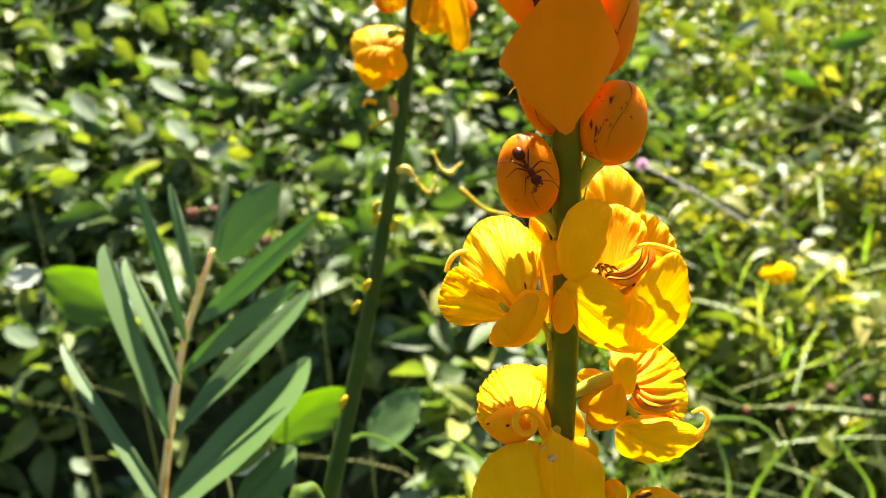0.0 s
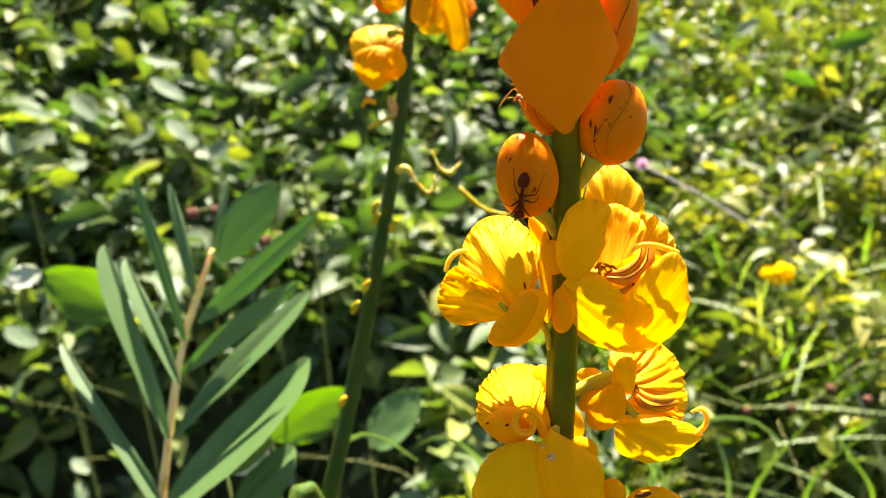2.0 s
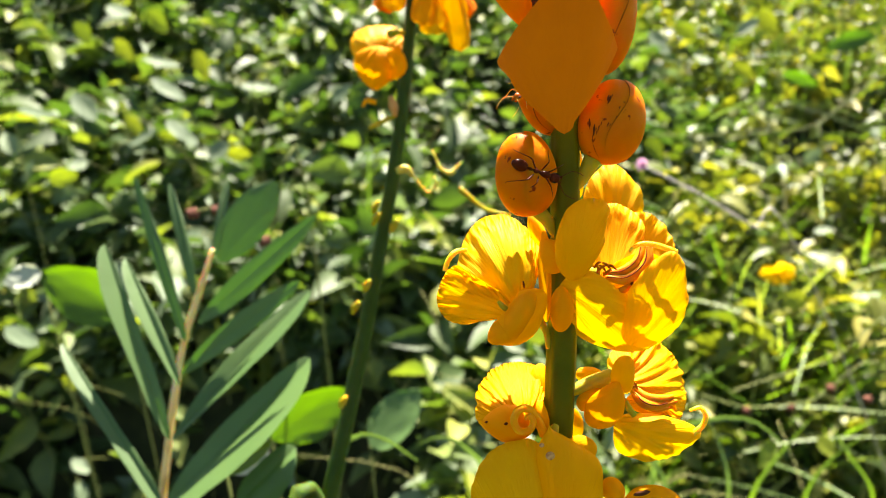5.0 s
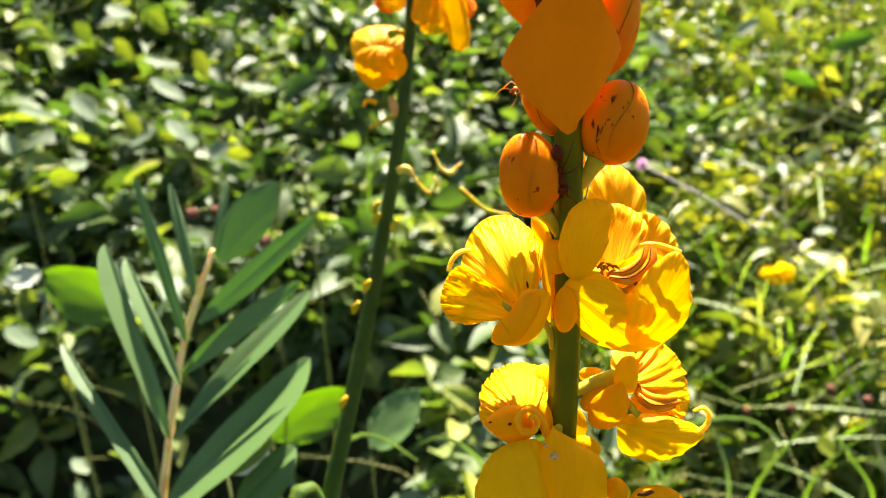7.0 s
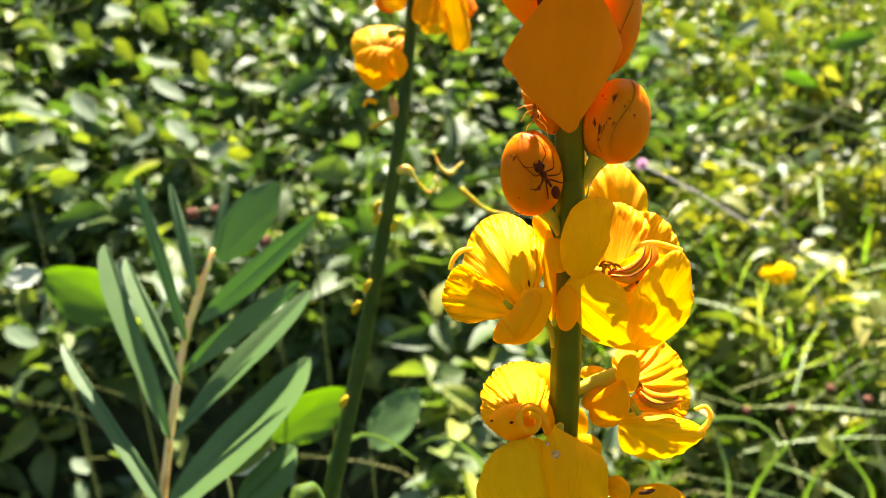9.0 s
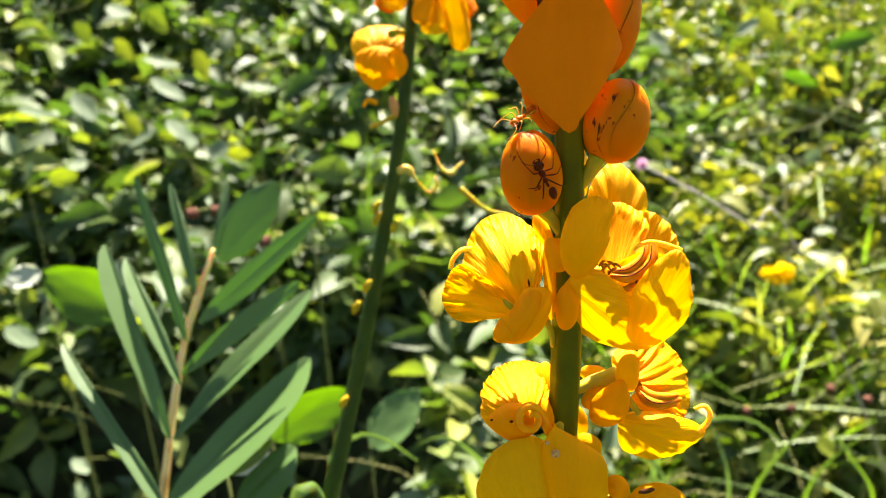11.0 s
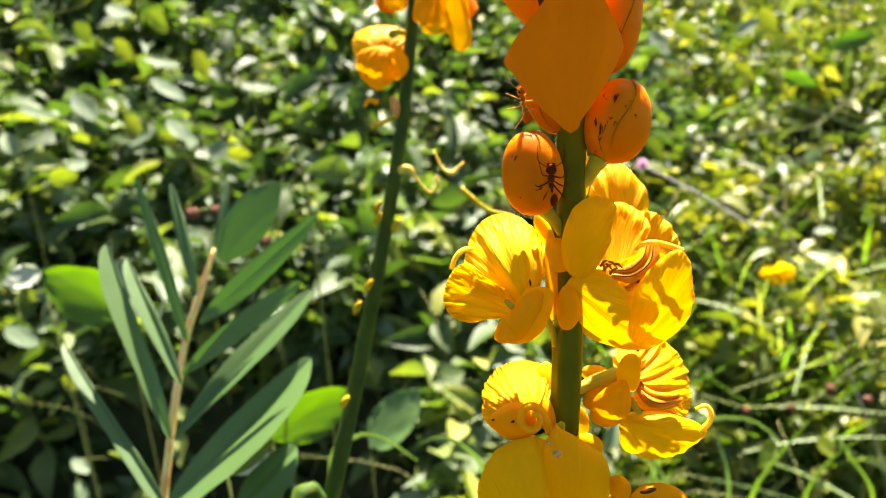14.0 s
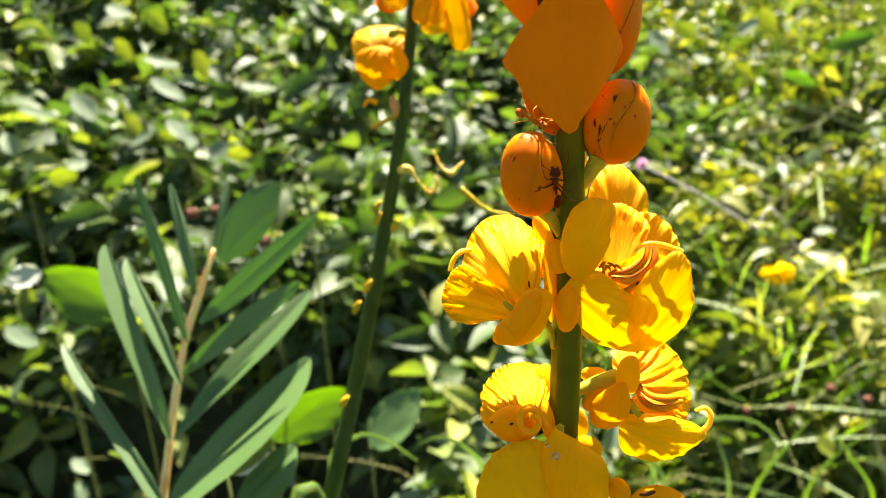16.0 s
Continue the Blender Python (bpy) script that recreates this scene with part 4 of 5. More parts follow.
# withered stalks and scars along the stem
tube("stalk", spike2, [(-0.018, 0.314, 1.163), (-0.024, 0.311, 1.161), (-0.033, 0.308, 1.157)], [0.0012, 0.0011, 0.0009], STALK, 8, 8, unit=1.0)
tube("stalk", spike2, [(-0.021, 0.308, 1.162), (-0.022, 0.309, 1.166), (-0.023, 0.309, 1.171)], [0.0005, 0.0022, 0.0012], WHITE, 8, 8, unit=1.0)
tube("stalk", spike2, [(-0.036, 0.311, 1.166), (-0.034, 0.311, 1.169), (-0.030, 0.310, 1.168)], [0.0006, 0.001, 0.0014], YELLOW, 8, 8, unit=1.0)
tube("stalk", spike2, [(-0.020, 0.296, 1.140), (-0.016, 0.295, 1.141), (-0.013, 0.294, 1.138), (-0.010, 0.294, 1.134), (-0.006, 0.293, 1.131), (-0.003, 0.294, 1.134), (-0.004, 0.295, 1.138)], [0.0016, 0.002, 0.0008, 0.0006, 0.0007, 0.0008, 0.0005], STRAW, 26, 8, unit=1.0)
tube("stalk", spike2, [(-0.005, 0.319, 1.145), (-0.001, 0.316, 1.137), (0.004, 0.315, 1.135), (0.006, 0.316, 1.137), (0.009, 0.317, 1.140)], [0.0004, 0.0008, 0.0012, 0.001, 0.0004], STRAW, 16, 8, unit=1.0)
tube("stalk", spike2, [(0.008, 0.323, 1.126), (0.014, 0.321, 1.121), (0.021, 0.320, 1.116), (0.033, 0.319, 1.113)], [0.0014, 0.0012, 0.0010, 0.001], STALK, 12, 8, unit=1.0)
for sx in ((-0.030, 0.293, 1.124), (-0.030, 0.292, 1.119), (-0.034, 0.282, 1.091), (-0.039, 0.279, 1.082), (-0.022, 0.291, 1.116), (-0.044, 0.263, 1.044)):
    tube("scar", spike2, [(sx[0] + 0.002, sx[1], sx[2] + 0.003), sx, (sx[0] - 0.001, sx[1], sx[2] - 0.003)], [0.0008, 0.0017, 0.0006], STALK, 7, 7, unit=1.0)

# ---- compound leaf plant ----
plant = new("compound_leaf")
tagged(plant, "compound leaf with long blue-green leaflets on a tan stalk", "leaf")
tube("stalk", plant, [(-0.121, 0.342, 1.089), (-0.129, 0.335, 1.066), (-0.135, 0.322, 1.043), (-0.138, 0.309, 1.018), (-0.139, 0.296, 0.996), (-0.140, 0.283, 0.972), (-0.137, 0.262, 0.937), (-0.131, 0.218, 0.834), (-0.13, 0.15, -0.02)], [0.0011, 0.0019, 0.0018, 0.0021, 0.0020, 0.0023, 0.0026, 0.003, 0.005], RACHIS, 40, 10, unit=1.0)
# leaflets, folded along the midrib
sheet(plant, (-132.3, 330.0, -92.1), (-170.9, 345.0, 2.3), (1.4, 2.8, 3.9, 4.8, 3.4), (2.0, 3.9, 3.1, 2.0, 1.1), dome=1.0, fold=(-1.8, 0.0), folds=0.4, crimp=0.15, mat=LEAFLET, name="leaflet", at=VIEW)
sheet(plant, (-129.3, 335.0, -66.9), (-162.7, 350.0, -4.9), (1.1, 2.0, 3.1, 3.4, 2.3), (1.7, 3.4, 3.4, 2.0, 1.1), dome=1.0, fold=(-1.8, 0.0), folds=0.4, crimp=0.15, mat=LEAFLET, name="leaflet", at=VIEW)
sheet(plant, (-130.3, 345.0, -46.9), (-165.6, 366.0, 39.1), (1.5, 2.4, 2.7, 2.4, 1.5), (2.4, 3.8, 4.1, 3.2, 1.8), dome=1.0, fold=(-0.3, -0.3), folds=0.4, crimp=0.15, mat=LEAFLET, name="leaflet", at=VIEW)
sheet(plant, (-129.1, 355.0, -23.8), (-150.8, 376.0, 36.1), (1.5, 2.4, 3.0, 2.7, 1.5), (1.8, 3.6, 3.9, 3.0, 1.8), dome=1.0, fold=(-0.3, -0.3), folds=0.4, crimp=0.15, mat=LEAFLET, name="leaflet", at=VIEW)
sheet(plant, (-130.6, 316.0, -118.1), (-187.6, 336.0, -46.5), (1.9, 2.4, 2.7, 3.0, 1.9), (2.4, 3.0, 2.2, 1.4, 0.8), dome=1.0, fold=(-1.8, 0.0), folds=0.4, crimp=0.15, mat=LEAFLET, name="leaflet", at=VIEW)
sheet(plant, (-130.3, 325.0, -121.4), (-68.5, 352.0, -56.3), (4.5, 7.6, 8.4, 7.0, 4.5), (5.0, 9.0, 11.8, 12.1, 8.4), dome=1.0, fold=(0.1, -2.6), folds=0.4, crimp=0.15, mat=LEAFLET, name="leaflet", at=VIEW)
sheet(plant, (-132.3, 334.0, -93.3), (-72.4, 372.0, -22.5), (2.6, 6.4, 7.9, 5.8, 3.5), (1.5, 3.2, 5.3, 7.0, 5.0), dome=1.0, fold=(0.1, -2.6), folds=0.4, crimp=0.15, mat=LEAFLET, name="leaflet", at=VIEW)
sheet(plant, (-132.2, 344.0, -63.0), (-72.4, 344.0, -16.2), (2.3, 5.1, 6.3, 5.1, 2.6), (2.3, 4.0, 5.1, 4.6, 2.6), dome=1.0, fold=(-0.2, -0.3), folds=0.4, crimp=0.15, mat=LEAFLET, name="leaflet", at=VIEW)
sheet(plant, (-126.6, 352.0, -38.2), (-65.5, 350.0, 16.8), (2.3, 4.9, 5.8, 4.7, 2.3), (2.9, 6.1, 7.0, 5.8, 2.9), dome=1.0, fold=(-0.2, -0.3), folds=0.4, crimp=0.15, mat=LEAFLET, name="leaflet", at=VIEW)
sheet(plant, (-118.8, 362.0, -6.3), (-91.5, 373.0, 36.8), (4.6, 9.7, 11.6, 9.7, 4.6), (4.9, 10.0, 11.6, 9.1, 4.6), dome=1.0, fold=(-0.2, 0.1), folds=0.4, crimp=0.15, mat=LEAFLET, name="leaflet", at=VIEW)
sheet(plant, (-99.0, 330.0, -124.1), (-74.5, 346.0, -100.9), (3.9, 7.3, 7.8, 7.3, 5.0), (4.5, 7.8, 9.0, 9.2, 7.0), dome=1.0, fold=(0.1, -2.6), folds=0.4, crimp=0.15, mat=LEAFLET, name="leaflet", at=VIEW)
# the next leaflet's sunlit look is put into its lime colour
sheet(plant, (-107.6, 334.0, -107.1), (-85.6, 342.0, -96.9), (2.2, 3.6, 3.9, 3.1, 1.7), (2.2, 3.9, 4.5, 3.9, 2.2), dome=1.0, fold=(0.1, -2.6), folds=0.4, crimp=0.15, mat=LITLIME, name="leaflet", at=VIEW)
sheet(plant, (-121.2, 364.0, -3.3), (-118.7, 377.0, 37.2), (1.5, 2.5, 3.1, 2.8, 1.5), (1.8, 3.1, 3.7, 3.4, 1.8), dome=1.0, fold=(-0.3, -1.6), folds=0.4, crimp=0.15, mat=LEAFLET, name="leaflet", at=VIEW)

# ---- single plants that stand out of the weeds ----
def lone_leaf(base, tip, width, roll, cup, mat, label, foot, face=None):
    thing = new("leafy_weed")
    tagged(thing, label, "weed", "single leafy weeds")
    tube("stalk", thing, [base, ((base[0] + foot[0]) / 2 + 0.02, (base[1] + foot[1]) / 2, (base[2] + foot[2]) / 2 + 0.03), foot], [0.0008, 0.0010, 0.0014], TWIG, 14, 7, unit=1.0)
    frond(thing, base, tip, width, LEAFY, roll, cup, 10, mat, 0.002, "leaf", wrinkle=0.002, face=face)
    return thing


def foot_of(p, dx=0.0, dy=0.05):
    return (p[0] + dx, p[1] + dy, ground_height(p[0] + dx, p[1] + dy) - 0.01)


for base, tip, width, roll, cup, mat, label in [
    ((-0.289, 0.571, 0.950), (-0.354, 0.565, 0.996), 0.052, 10, 25, BIGLEAF, "broad bright green leaf lit through by the sun"),
    ((-0.138, 0.476, 0.884), (-0.074, 0.497, 0.917), 0.042, 10, 25, BIGLEAF, "broad green leaf with a pointed tip"),
    ((-0.066, 0.534, 0.838), (-0.020, 0.550, 0.887), 0.05, -40, 25, LEAFLET, "broad dark green leaf in the shade"),
    ((-0.354, 0.565, 0.997), (-0.373, 0.542, 0.992), 0.022, 0, 20, PALE, "pale glossy oval leaf"),
    ((-0.143, 0.383, 0.921), (-0.114, 0.388, 0.938), 0.018, 0, 25, PALE, "pale green leaf low among the weeds"),
    ((0.952, 1.573, 1.187), (0.842, 1.563, 1.157), 0.045, 10, 20, BIGLEAF, "small sunlit yellow-green leaf"),
    ((0.697, 1.444, 1.113), (0.772, 1.435, 1.086), 0.03, 10, 20, BIGLEAF, "small sunlit yellow-green leaf")]:
    lone_leaf(base, tip, width, roll, cup, mat, label, foot_of(base))

# leaves whose sunny sheen is painted as a paler green
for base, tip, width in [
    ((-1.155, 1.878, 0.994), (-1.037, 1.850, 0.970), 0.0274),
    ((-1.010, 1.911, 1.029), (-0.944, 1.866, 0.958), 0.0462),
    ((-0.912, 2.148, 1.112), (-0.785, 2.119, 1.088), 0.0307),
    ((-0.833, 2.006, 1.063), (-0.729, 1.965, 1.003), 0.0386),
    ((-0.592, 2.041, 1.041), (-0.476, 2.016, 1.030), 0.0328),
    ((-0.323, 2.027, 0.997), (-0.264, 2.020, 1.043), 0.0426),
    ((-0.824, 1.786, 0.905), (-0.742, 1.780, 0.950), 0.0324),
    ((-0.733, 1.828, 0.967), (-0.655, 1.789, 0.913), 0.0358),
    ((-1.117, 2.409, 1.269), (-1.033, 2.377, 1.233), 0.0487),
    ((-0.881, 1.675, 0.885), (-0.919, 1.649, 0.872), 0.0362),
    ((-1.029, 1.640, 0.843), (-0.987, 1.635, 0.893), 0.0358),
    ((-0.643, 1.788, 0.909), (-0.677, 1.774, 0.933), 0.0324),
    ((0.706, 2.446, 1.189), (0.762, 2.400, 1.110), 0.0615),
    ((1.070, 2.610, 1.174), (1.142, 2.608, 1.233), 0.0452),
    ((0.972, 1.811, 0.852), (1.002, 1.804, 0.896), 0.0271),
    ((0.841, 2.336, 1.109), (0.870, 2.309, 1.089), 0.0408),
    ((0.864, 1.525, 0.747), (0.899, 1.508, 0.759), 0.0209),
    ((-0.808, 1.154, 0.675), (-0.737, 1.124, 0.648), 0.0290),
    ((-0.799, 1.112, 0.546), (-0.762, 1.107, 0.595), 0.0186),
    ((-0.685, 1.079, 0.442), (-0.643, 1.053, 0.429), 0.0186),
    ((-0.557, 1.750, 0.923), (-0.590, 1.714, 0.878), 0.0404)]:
    lone_leaf(base, tip, width * 1.3, 0, 15, SHEEN, "weed leaf whose sunny sheen is painted as pale green", foot_of(base, 0.03, 0.3), (0.15, -0.5, 0.85))
# leaves coloured yellow-green where sun comes through them
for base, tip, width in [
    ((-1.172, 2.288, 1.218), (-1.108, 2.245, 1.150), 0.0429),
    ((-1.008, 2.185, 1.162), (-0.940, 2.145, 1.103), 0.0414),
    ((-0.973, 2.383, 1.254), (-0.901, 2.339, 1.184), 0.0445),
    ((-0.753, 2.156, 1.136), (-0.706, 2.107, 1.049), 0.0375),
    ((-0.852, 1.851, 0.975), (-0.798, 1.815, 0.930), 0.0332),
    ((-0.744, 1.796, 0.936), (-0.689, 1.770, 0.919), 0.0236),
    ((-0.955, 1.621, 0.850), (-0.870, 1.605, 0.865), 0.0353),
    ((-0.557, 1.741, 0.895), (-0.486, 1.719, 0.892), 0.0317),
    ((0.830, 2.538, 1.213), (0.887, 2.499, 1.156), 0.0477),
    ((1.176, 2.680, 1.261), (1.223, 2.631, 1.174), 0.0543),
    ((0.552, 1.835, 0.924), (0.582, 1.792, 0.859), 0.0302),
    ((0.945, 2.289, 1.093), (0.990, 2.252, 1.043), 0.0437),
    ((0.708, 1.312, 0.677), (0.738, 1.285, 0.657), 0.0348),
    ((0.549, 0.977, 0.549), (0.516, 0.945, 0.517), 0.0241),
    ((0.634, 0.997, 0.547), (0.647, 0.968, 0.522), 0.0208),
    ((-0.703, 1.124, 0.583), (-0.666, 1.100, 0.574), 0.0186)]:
    lone_leaf(base, tip, width * 1.3, 5, 15, LITLIME, "weed leaf coloured yellow-green for the sun seen through it", foot_of(base, 0.03, 0.3))


def yellow_weed_flower(at, size):
    thing = new("yellow_flower")
    tagged(thing, "small bright yellow wildflower on a thin stalk", "flower")
    tube("stalk", thing, [at, (at[0] + 0.01, at[1] + 0.03, at[2] - 0.1), foot_of(at)], [0.001, 0.0012, 0.0015], TWIG, 12, 6, unit=1.0)
    for k in range(5):
        a = 0.5 + k / 5 * 6.283
        long = size * (0.75 + 0.5 * abs(math.sin(k * 2.3)))
        tip = (at[0] + long * math.cos(a), at[1] - 0.3 * long, at[2] + long * 0.55 * math.sin(a) + 0.004)
        frond(thing, at, tip, size * 0.85, OVAL, 0, 25, 0, LEMON, 0.004, "petal", wrinkle=0.004, ns=10, nt=9)


yellow_weed_flower((0.469, 0.895, 0.872), 0.027)

# pale flower stalk with a pink head, and brown seed heads on thin stalks
pink = new("pink_flower")
tagged(pink, "small pink flower head on a pale leaning stalk", "flower")
tube("stalk", pink, [(0.214, 0.711, 1.060), (0.283, 0.732, 1.025), (0.353, 0.750, 0.984), (0.443, 0.794, 0.927), foot_of((0.960, 1.056, 0.565), 0, 0)], [0.0014, 0.0014, 0.0013, 0.0012, 0.0012], PINKSTALK, 24, 7, unit=1.0)
for k in range(9):
    a = k / 9 * 6.283
    c = (0.212, 0.712, 1.061)
    frond(pink, c, (c[0] - 0.004 + 0.006 * math.cos(a), c[1] - 0.003, c[2] + 0.002 + 0.007 * math.sin(a)), 0.005, OVAL, 0, 20, 0, PINK, 0.0, "petal", ns=6, nt=4)


def seed_stalk(pts, heads, mat=TWIG):
    thing = new("seed_stalk")
    tagged(thing, "thin dry weed stalk with small brown seed heads", "weed")
    tube("stalk", thing, list(pts) + [foot_of(pts[-1], 0.02, 0.05)], [0.0010] * (len(pts) + 1), mat, 24, 6, unit=1.0)
    for h in heads:
        tube("seed_head", thing, [(h[0] - 0.003, h[1], h[2] - 0.004), h, (h[0] + 0.003, h[1], h[2] + 0.005)], [0.001, 0.006, 0.001], SEED, 9, 8, unit=1.0)


SEED = solid("brown_seed", [(0.3, (0.08, 0.03, 0.018)), (0.7, (0.16, 0.06, 0.035))], 0.8, 300)
seed_stalk([(0.302, 0.708, 0.790), (0.362, 0.703, 0.776), (0.439, 0.723, 0.772), (0.546, 0.752, 0.763)], [(0.523, 0.741, 0.764), (0.466, 0.728, 0.787), (0.418, 0.721, 0.765), (0.355, 0.702, 0.773)])
seed_stalk([(-0.202, 0.532, 1.059), (-0.182, 0.533, 1.060), (-0.157, 0.528, 1.046), (-0.143, 0.534, 1.032), (-0.111, 0.568, 1.008)], [(-0.202, 0.532, 1.057), (-0.182, 0.533, 1.059), (-0.157, 0.528, 1.044), (-0.146, 0.534, 1.033)])
seed_stalk([(0.269, 0.902, 1.064), (0.406, 0.953, 1.058), (0.535, 1.006, 1.059), (0.710, 1.062, 1.071)], [])
seed_stalk([(0.356, 0.753, 0.767), (0.425, 0.769, 0.782), (0.500, 0.792, 0.790), (0.601, 0.816, 0.799)], [])
seed_stalk([(-0.400, 1.162, 1.216), (-0.359, 1.153, 1.189), (-0.313, 1.144, 1.163)], [])
seed_stalk([(-0.578, 1.168, 1.234), (-0.641, 1.162, 1.218), (-0.723, 1.159, 1.206)], [])


def long_blade(pts, width, mat, label):
    """A single arching grass blade through a few points."""
    a, b = Vector(pts[0]), Vector(pts[1])
    p = spline([a, a.lerp(b, 0.45), a.lerp(b, 0.85)] + list(pts[1:]), 22)
    verts, faces = [], []
    for i, q in enumerate(p):
        s = i / 21
        t = Vector(p[min(i + 1, 21)] - p[max(i - 1, 0)]).normalized()
        side = t.cross(AWAY).normalized()
        w = width * 0.5 * (1 - s ** 3) * (0.6 + 0.4 * min(1, 4 * s)) + 0.0003
        c = Vector(q)
        verts += [c - side * w, c + AWAY * w * 0.5, c + side * w]
    for i in range(21):
        for j in range(2):
            a = i * 3 + j
            faces.append((a, a + 1, a + 4, a + 3))
    ob = new("grass_blade", mesh_of("grass_blade", verts, faces, mat))
    return tagged(ob, label, "grass", "arching grass blades")


# the pale blades have their sunlight put into the colour
for pts, width, mat, label in [
    ([foot_of((0.189, 0.550, 0.757), 0, 0), (0.199, 0.541, 0.827), (0.225, 0.532, 0.863), (0.271, 0.524, 0.871), (0.316, 0.533, 0.833)], 0.006, LITGRASS, "arching grass blade coloured pale as if catching the sun"),
    ([foot_of((0.266, 0.488, 0.760), 0, 0), (0.251, 0.503, 0.807), (0.245, 0.515, 0.845), (0.238, 0.533, 0.867)], 0.004, LITGRASS, "upright grass blade coloured pale as if catching the sun"),
    ([foot_of((0.207, 0.488, 0.760), 0, 0), (0.197, 0.503, 0.807), (0.184, 0.513, 0.838), (0.180, 0.527, 0.849)], 0.004, LITGRASS, "upright grass blade coloured pale as if catching the sun"),
    ([foot_of((-0.093, 0.409, 0.841), 0, 0), (-0.076, 0.391, 0.913), (-0.058, 0.381, 0.948), (-0.038, 0.381, 0.947), (-0.017, 0.393, 0.922)], 0.004, LITGRASS, "arching grass blade coloured pale as if catching the sun"),
    ([foot_of((0.053, 0.450, 0.805), 0, 0), (0.033, 0.439, 0.868), (0.017, 0.430, 0.906), (-0.002, 0.433, 0.914), (-0.020, 0.431, 0.908)], 0.004, LITGRASS, "arching grass blade coloured pale as if catching the sun"),
    ([foot_of((0.315, 0.646, 0.600), 0, 0), (0.362, 0.671, 0.676), (0.392, 0.685, 0.720), (0.435, 0.701, 0.767)], 0.007, GRASS, "bright green grass blade leaning over"),
    ([foot_of((0.413, 0.687, 0.563), 0, 0), (0.451, 0.713, 0.643), (0.483, 0.727, 0.687), (0.532, 0.738, 0.720)], 0.006, GRASS, "bright green grass blade leaning over"),
    ([foot_of((0.567, 0.687, 0.563), 0, 0), (0.536, 0.713, 0.643), (0.508, 0.728, 0.690), (0.479, 0.742, 0.734)], 0.006, GRASS, "bright green grass blade leaning over"),
    ([foot_of((-0.187, 1.683, 0.716), 0, 0), (-0.186, 1.646, 0.763), (-0.184, 1.669, 0.837), (-0.192, 1.709, 0.957)], 0.011, GRASS, "upright bright green grass blade")]:
    long_blade(pts, width, mat, label)


# ---- ants ----
def build_ant(label, mat, limb, size=1.0):
    """A long-legged ant, 10 mm long at size 1: it faces +z, its back looks to -y."""
    ant = new("ant")
    tagged(ant, label, "ant", "ants")
    part = lambda n, d: place_part(n, mesh_of(n, d[0], d[1], mat), ant)
    head = part("head", ellipsoid(1.2, 0.95, 1.25, centre=(0, -0.2, 4.4), taper=-0.12))
    for s in (-1, 1):
        v, f = ellipsoid(0.28, 0.25, 0.36, 8, 6, (s * 0.92, -0.75, 4.5))
        place_part("eye", mesh_of("eye", v, f, EYE_BLACK), head)
        tube("mandible", head, [(s * 0.5, -0.1, 5.3), (s * 0.75, -0.1, 5.8), (s * 0.15, -0.1, 6.1)], [0.25, 0.2, 0.08], mat, 7, 6)
        tube("antenna", head, [(s * 0.45, -0.6, 5.2), (s * 1.6, -1.1, 6.3), (s * 2.6, -1.1, 7.4), (s * 2.9, -0.4, 9.2), (s * 2.7, 0.2, 10.8)], [0.11, 0.09, 0.09, 0.09, 0.06], limb, 16, 6)
    part("thorax", tube_data([(0, -0.1, 3.4), (0, -0.3, 2.5), (0, -0.2, 1.5), (0, 0, 0.7), (0, -0.1, -0.3), (0, 0.05, -0.9)], [0.35, 0.78, 0.68, 0.42, 0.6, 0.3], 18, 12))
    part("petiole", tube_data([(0, 0.05, -0.8), (0, -0.2, -1.6), (0, 0.1, -2.4)], [0.22, 0.38, 0.2], 10, 10))
    part("abdomen", ellipsoid(1.35, 1.2, 1.95, centre=(0, -0.1, -4.2), taper=0.14))
    legs = []
    for s in (-1, 1):
        for z, knee, foot in ((2.3, (2.2, -1.6, 3.8), (3.6, 1.0, 5.6)), (0.9, (2.8, -1.7, 0.9), (5.0, 1.0, 0.3)), (-0.2, (2.4, -1.9, -2.4), (3.6, 1.0, -5.9))):
            a, k, e = Vector((s * 0.4, 0.3, 0)), Vector((s * knee[0], knee[1], knee[2] - z)), Vector((s * foot[0], foot[1], foot[2] - z))
            mid = k.lerp(e, 0.62)
            v, f = tube_data([a, a.lerp(k, 0.5) + Vector((0, -0.25, 0)), k, mid, e, e + Vector((s * 0.4, 0.05, (e - k).z * 0.08))], [0.16, 0.19, 0.13, 0.09, 0.06, 0.04], 22, 7)
            leg = place_part("leg", mesh_of("leg", v, f, limb), ant, Matrix.Translation((0, 0, z * size * 0.001)))
            legs.append((leg, z * size, s))
    for part_ob in ant.children_recursive:
        part_ob.data.transform(Matrix.Scale(size, 4))
    return ant, legs


EYE_BLACK = solid("ant_eye", [(0.3, (0.01, 0.008, 0.006)), (0.7, (0.02, 0.015, 0.01))], 0.25, 500)
ant_a, legs_a = build_ant("reddish-brown ant with long legs climbing an orange bud", ANT, ANT, 0.94)
ant_b, legs_b = build_ant("orange ant with long straw-coloured legs at the edge of a bract", ANT_ORANGE, ANT_LIMB, 0.76)


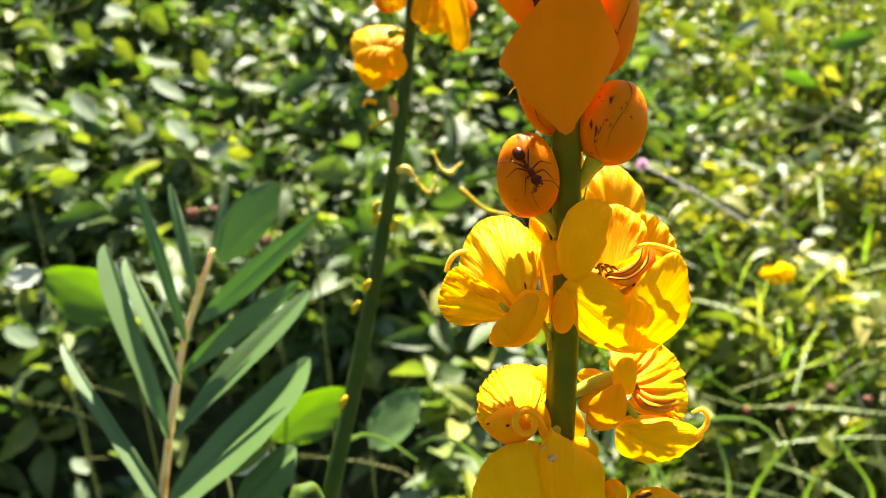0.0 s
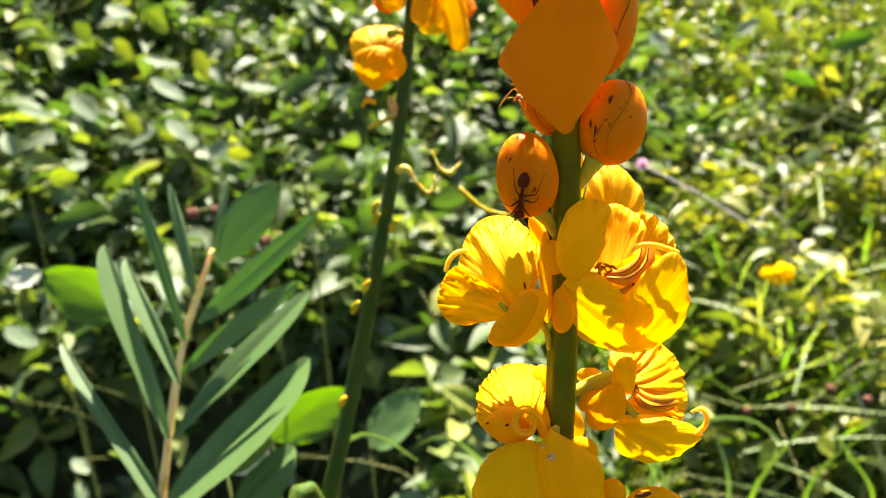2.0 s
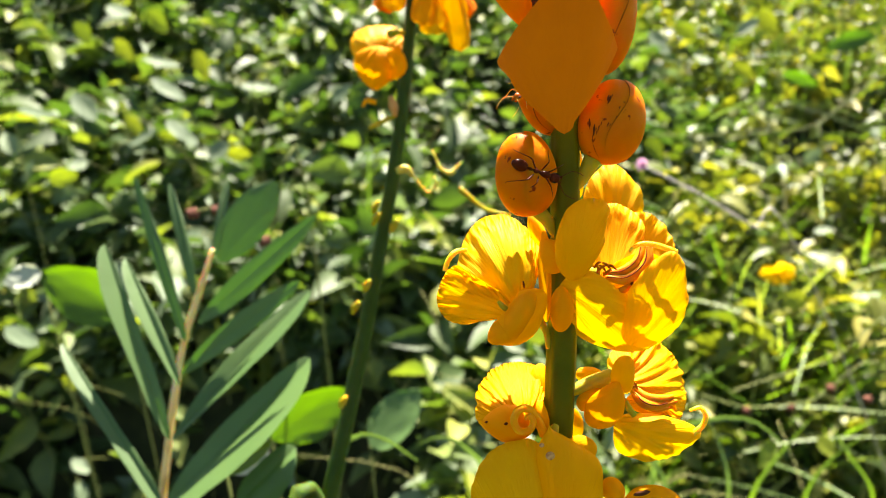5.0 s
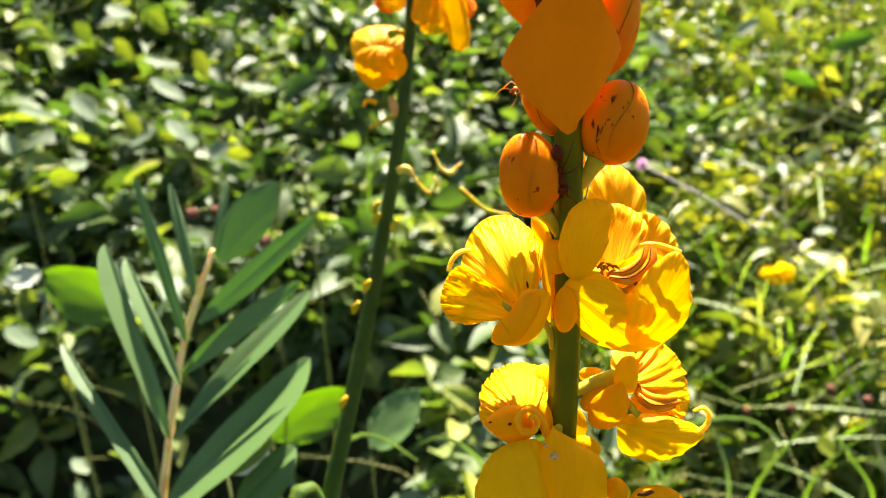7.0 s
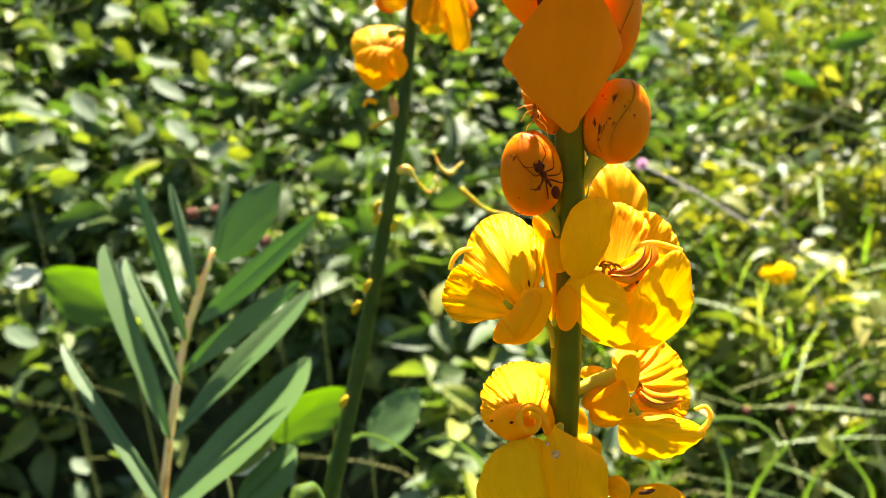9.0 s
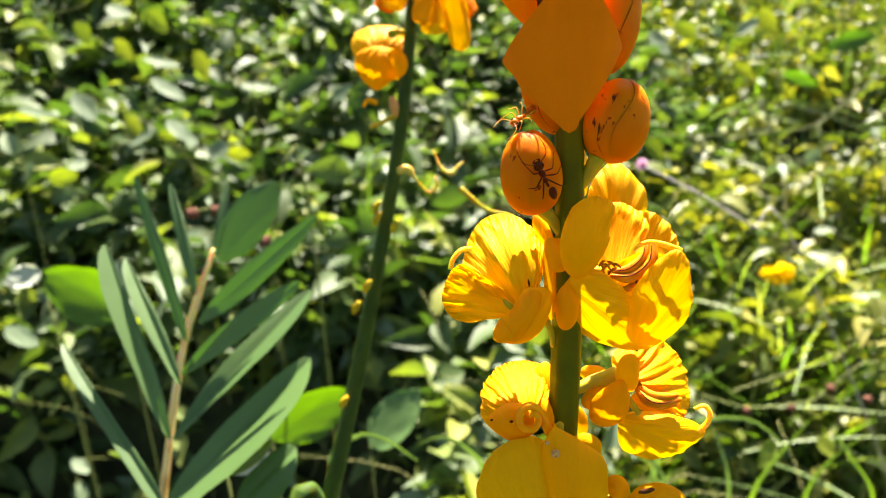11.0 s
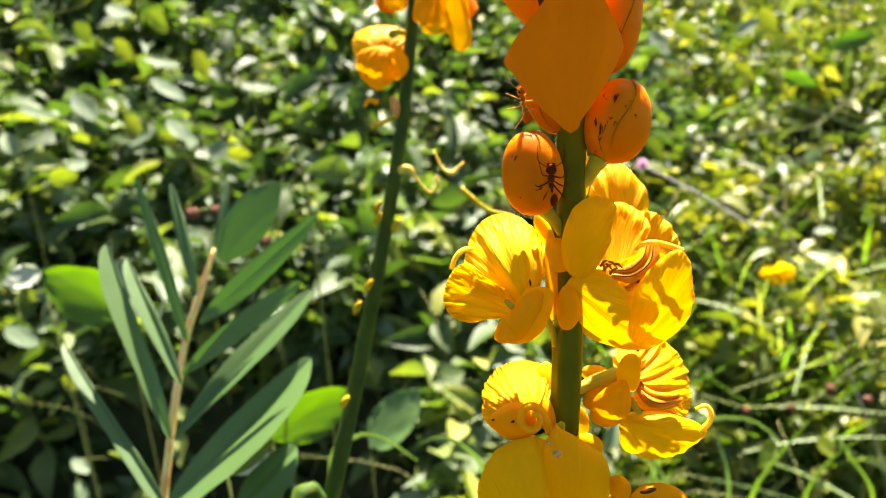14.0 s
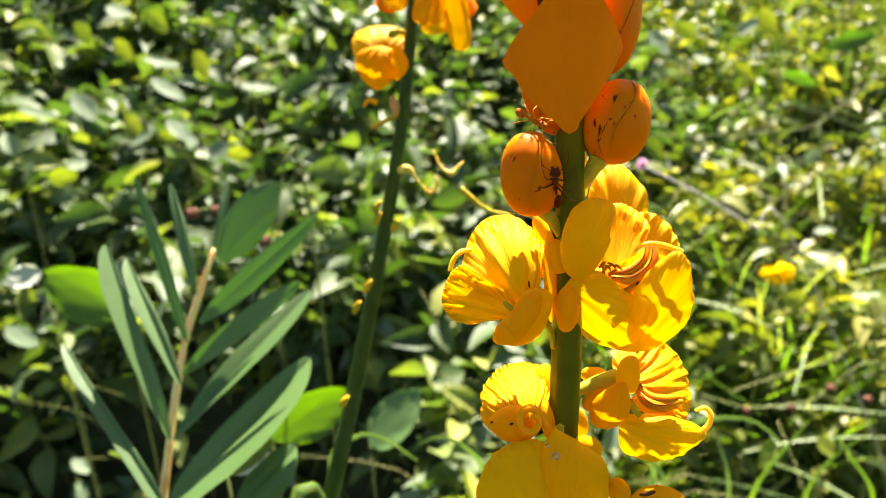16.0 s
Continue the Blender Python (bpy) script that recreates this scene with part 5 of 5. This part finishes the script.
def motions():
    rest = pose(*SPIKE_AT, -18.0)
    sway = [(0.0, 0.00, 0.00, 0.00), (0.5, -0.19, 0.00, -0.00), (1.0, -0.37, 0.06, 0.11), (1.5, -0.08, 0.20, 0.14), (2.0, -0.13, 0.11, 0.10), (2.5, -0.41, 0.26, 0.13), (3.0, -0.37, 0.51, 0.23), (3.5, -0.58, 0.18, 0.10), (4.0, -0.40, 0.36, 0.16), (6.5, -0.17, 0.56, 0.34), (7.0, 0.52, 0.61, 0.18), (7.5, 0.68, 1.33, 0.48), (8.0, 0.83, 1.25, 0.52), (8.5, 0.68, 0.82, 0.51), (9.0, 0.86, 0.75, 0.48), (11.5, 0.88, 1.34, 0.67), (12.0, 1.16, 1.86, 0.91), (12.5, 0.44, 1.00, 0.61), (13.0, 0.50, 1.60, 0.80), (13.5, 1.42, 1.58, 0.69), (14.0, 1.17, 1.02, 0.58), (14.5, 0.93, 0.97, 0.58), (15.0, 0.52, 0.83, 0.55), (15.5, 0.48, 0.11, 0.18), (16.0, 0.82, 0.30, 0.28)]
    walk(spike, [(t, rest @ pose(u / 1000, w / 1000, v / 1000)) for t, u, w, v in sway])
    ts = [r[0] for r in sway]

    def swayed(t):
        return rest @ pose(*[float(np.interp(t, ts, [r[k] for r in sway])) / 1000 for k in (1, 2, 3)])
    ANT_A = [(0.0, -9.63, -9.65, 16.49, 152, 32, -3), (0.3, -8.86, -9.49, 16.42, 148, 19, 0), (0.6, -9.00, -9.60, 16.31, 150, 26, -0), (0.9, -7.67, -9.46, 16.26, 154, 20, 5), (1.2, -8.42, -9.71, 16.46, 163, 29, 2), (1.5, -9.13, -9.08, 11.98, 178, -17, -1), (1.8, -10.65, -8.46, 10.82, 187, -38, -7), (2.1, -10.45, -8.09, 10.04, 183, -31, -6), (2.4, -10.20, -8.10, 9.87, 181, -31, -5), (3.0, -10.40, -8.07, 9.79, 183, -34, -6), (3.6, -10.27, -8.09, 9.88, 183, -34, -6), (3.8, -7.30, -8.65, 12.66, 141, -22, 5), (4.0, -6.12, -8.09, 15.79, 108, -25, 4), (4.2, -6.22, -8.10, 15.54, 109, -26, 4), (6.3, -8.41, -9.06, 16.94, 108, 23, 1), (6.5, -7.06, -9.13, 17.48, 125, -38, 5), (6.7, -4.76, -7.84, 17.68, 120, -34, 9), (6.9, -2.50, -6.72, 16.42, 153, -27, 24), (7.1, -2.69, -6.05, 15.35, 178, 15, 26), (7.3, -2.88, -6.05, 14.36, 185, 29, 26), (7.5, -3.15, -6.64, 14.88, 190, 42, 24), (7.7, -5.37, -8.52, 14.99, 251, 48, 5), (7.9, -6.29, -9.31, 15.03, 294, 48, -5), (8.1, -6.36, -9.18, 14.38, 303, 48, -6), (8.3, -6.84, -9.35, 14.51, 304, 47, -5), (8.5, -6.46, -8.76, 14.06, 299, 39, -5), (8.7, -5.77, -8.54, 13.93, 306, 46, -8), (8.9, -6.04, -8.70, 13.35, 318, 43, -9), (9.1, -6.15, -8.66, 13.51, 321, 37, -9), (11.3, -6.57, -9.09, 13.37, 329, 40, -9), (11.6, -6.37, -9.13, 13.32, 336, 43, -10), (11.9, -6.15, -9.02, 13.39, 343, 39, -11), (12.2, -5.75, -8.73, 13.46, 344, 36, -13), (12.5, -6.44, -9.04, 13.63, 343, 29, -10), (12.8, -5.72, -8.69, 13.75, 341, 33, -13), (13.1, -5.69, -8.43, 12.60, 348, 36, -14), (13.4, -4.80, -7.73, 12.64, 350, 41, -17), (13.7, -5.52, -8.50, 12.46, 351, 44, -14), (14.0, -5.40, -8.35, 12.43, 350, 43, -15), (14.3, -5.11, -7.79, 12.38, 352, 35, -16), (14.6, -4.37, -7.19, 11.95, 366, 34, -19), (14.9, -4.93, -7.49, 11.84, 364, 29, -17), (15.2, -3.37, -6.71, 12.30, 362, 33, -24), (15.6, -4.52, -7.75, 12.27, 344, 39, -18), (16.0, -4.16, -7.55, 12.23, 348, 46, -20)]
    ANT_B = [(0.0, -6.93, -3.31, 35.45, -135, 35, 20), (1.0, -7.54, -3.31, 34.39, -135, 35, 20), (1.2, -8.63, -3.47, 33.46, -135, 32, 20), (1.6, -10.58, -3.79, 35.88, -137, 27, 20), (2.1, -8.64, -3.82, 33.56, -142, 26, 20), (2.7, -9.33, -3.76, 34.16, -142, 27, 20), (3.3, -9.28, -4.16, 33.73, -143, 21, 20), (4.0, -8.15, -4.17, 33.36, -143, 21, 20), (6.5, -10.58, -4.08, 35.46, -137, 22, 20), (7.0, -10.07, -3.80, 35.23, -135, 27, 20), (7.5, -9.99, -3.67, 35.10, -136, 29, 20), (8.0, -10.15, -3.31, 35.07, -130, 35, 20), (8.4, -7.73, -3.38, 35.32, -132, 34, 20), (8.7, -8.62, -4.02, 33.77, -159, 23, 20), (9.0, -8.38, -5.60, 30.58, -185, 0, 20), (9.2, -8.59, -5.60, 29.94, -189, 0, 20), (11.3, -11.08, -3.31, 27.70, -126, 35, 20), (11.6, -11.66, -3.31, 27.72, -128, 35, 20), (11.9, -10.66, -3.31, 29.74, -59, 35, 20), (12.2, -10.70, -3.31, 29.75, -22, 35, 20), (12.5, -10.41, -3.73, 29.90, -27, 28, 20), (12.8, -10.79, -3.77, 31.04, -18, 27, 20), (13.1, -11.91, -3.87, 30.74, -25, 26, 20), (13.5, -11.45, -3.32, 31.96, -12, 35, 20), (13.8, -11.69, -3.31, 31.84, -13, 35, 20), (14.1, -10.15, -3.31, 29.32, -23, 35, 20), (14.4, -9.74, -3.31, 28.60, -31, 35, 20), (14.6, -9.10, -3.31, 28.08, -55, 35, 20), (14.9, -9.63, -3.31, 27.54, 38, 35, 20), (15.2, -8.52, -3.31, 27.98, 81, 35, 20), (15.5, -9.56, -3.31, 27.41, 124, 35, 20), (15.8, -8.85, -3.31, 27.41, 126, 35, 20), (16.0, -8.79, -3.31, 27.34, 129, 35, 20)]
    for ant, legs, rows in ((ant_a, legs_a, ANT_A), (ant_b, legs_b, ANT_B)):
        walk(ant, [(r[0], swayed(r[0]) @ turn(r[1:4], r[4], r[5], r[6])) for r in rows])
        for k, (leg, z, s) in enumerate(legs):
            keys, phase = [], k * 2.1
            for a, r in enumerate(rows):
                q = rows[max(a - 1, 0)]
                phase += 0.8 * math.dist(r[1:4], q[1:4]) + 0.02 * abs(r[4] - q[4])
                keys.append((r[0], Matrix.Translation((0, 0, z * 0.001)) @ Matrix.Rotation(radians(13) * math.sin(phase), 4, "Y")))
            walk(leg, keys)
    # the farther plants stir a little
    drift = [(0.0, 0.0), (2.5, -0.4), (4.0, -0.2), (6.5, 0.0), (9.0, 0.3), (11.5, 0.4), (13.5, 0.8), (14.5, 0.9), (16.0, 0.6)]
    walk(spike2, [(t, pose(d * 0.0008, 0, 0)) for t, d in drift])
    walk(plant, [(t, pose(d * 0.0007, 0, 0)) for t, d in drift])


motions()
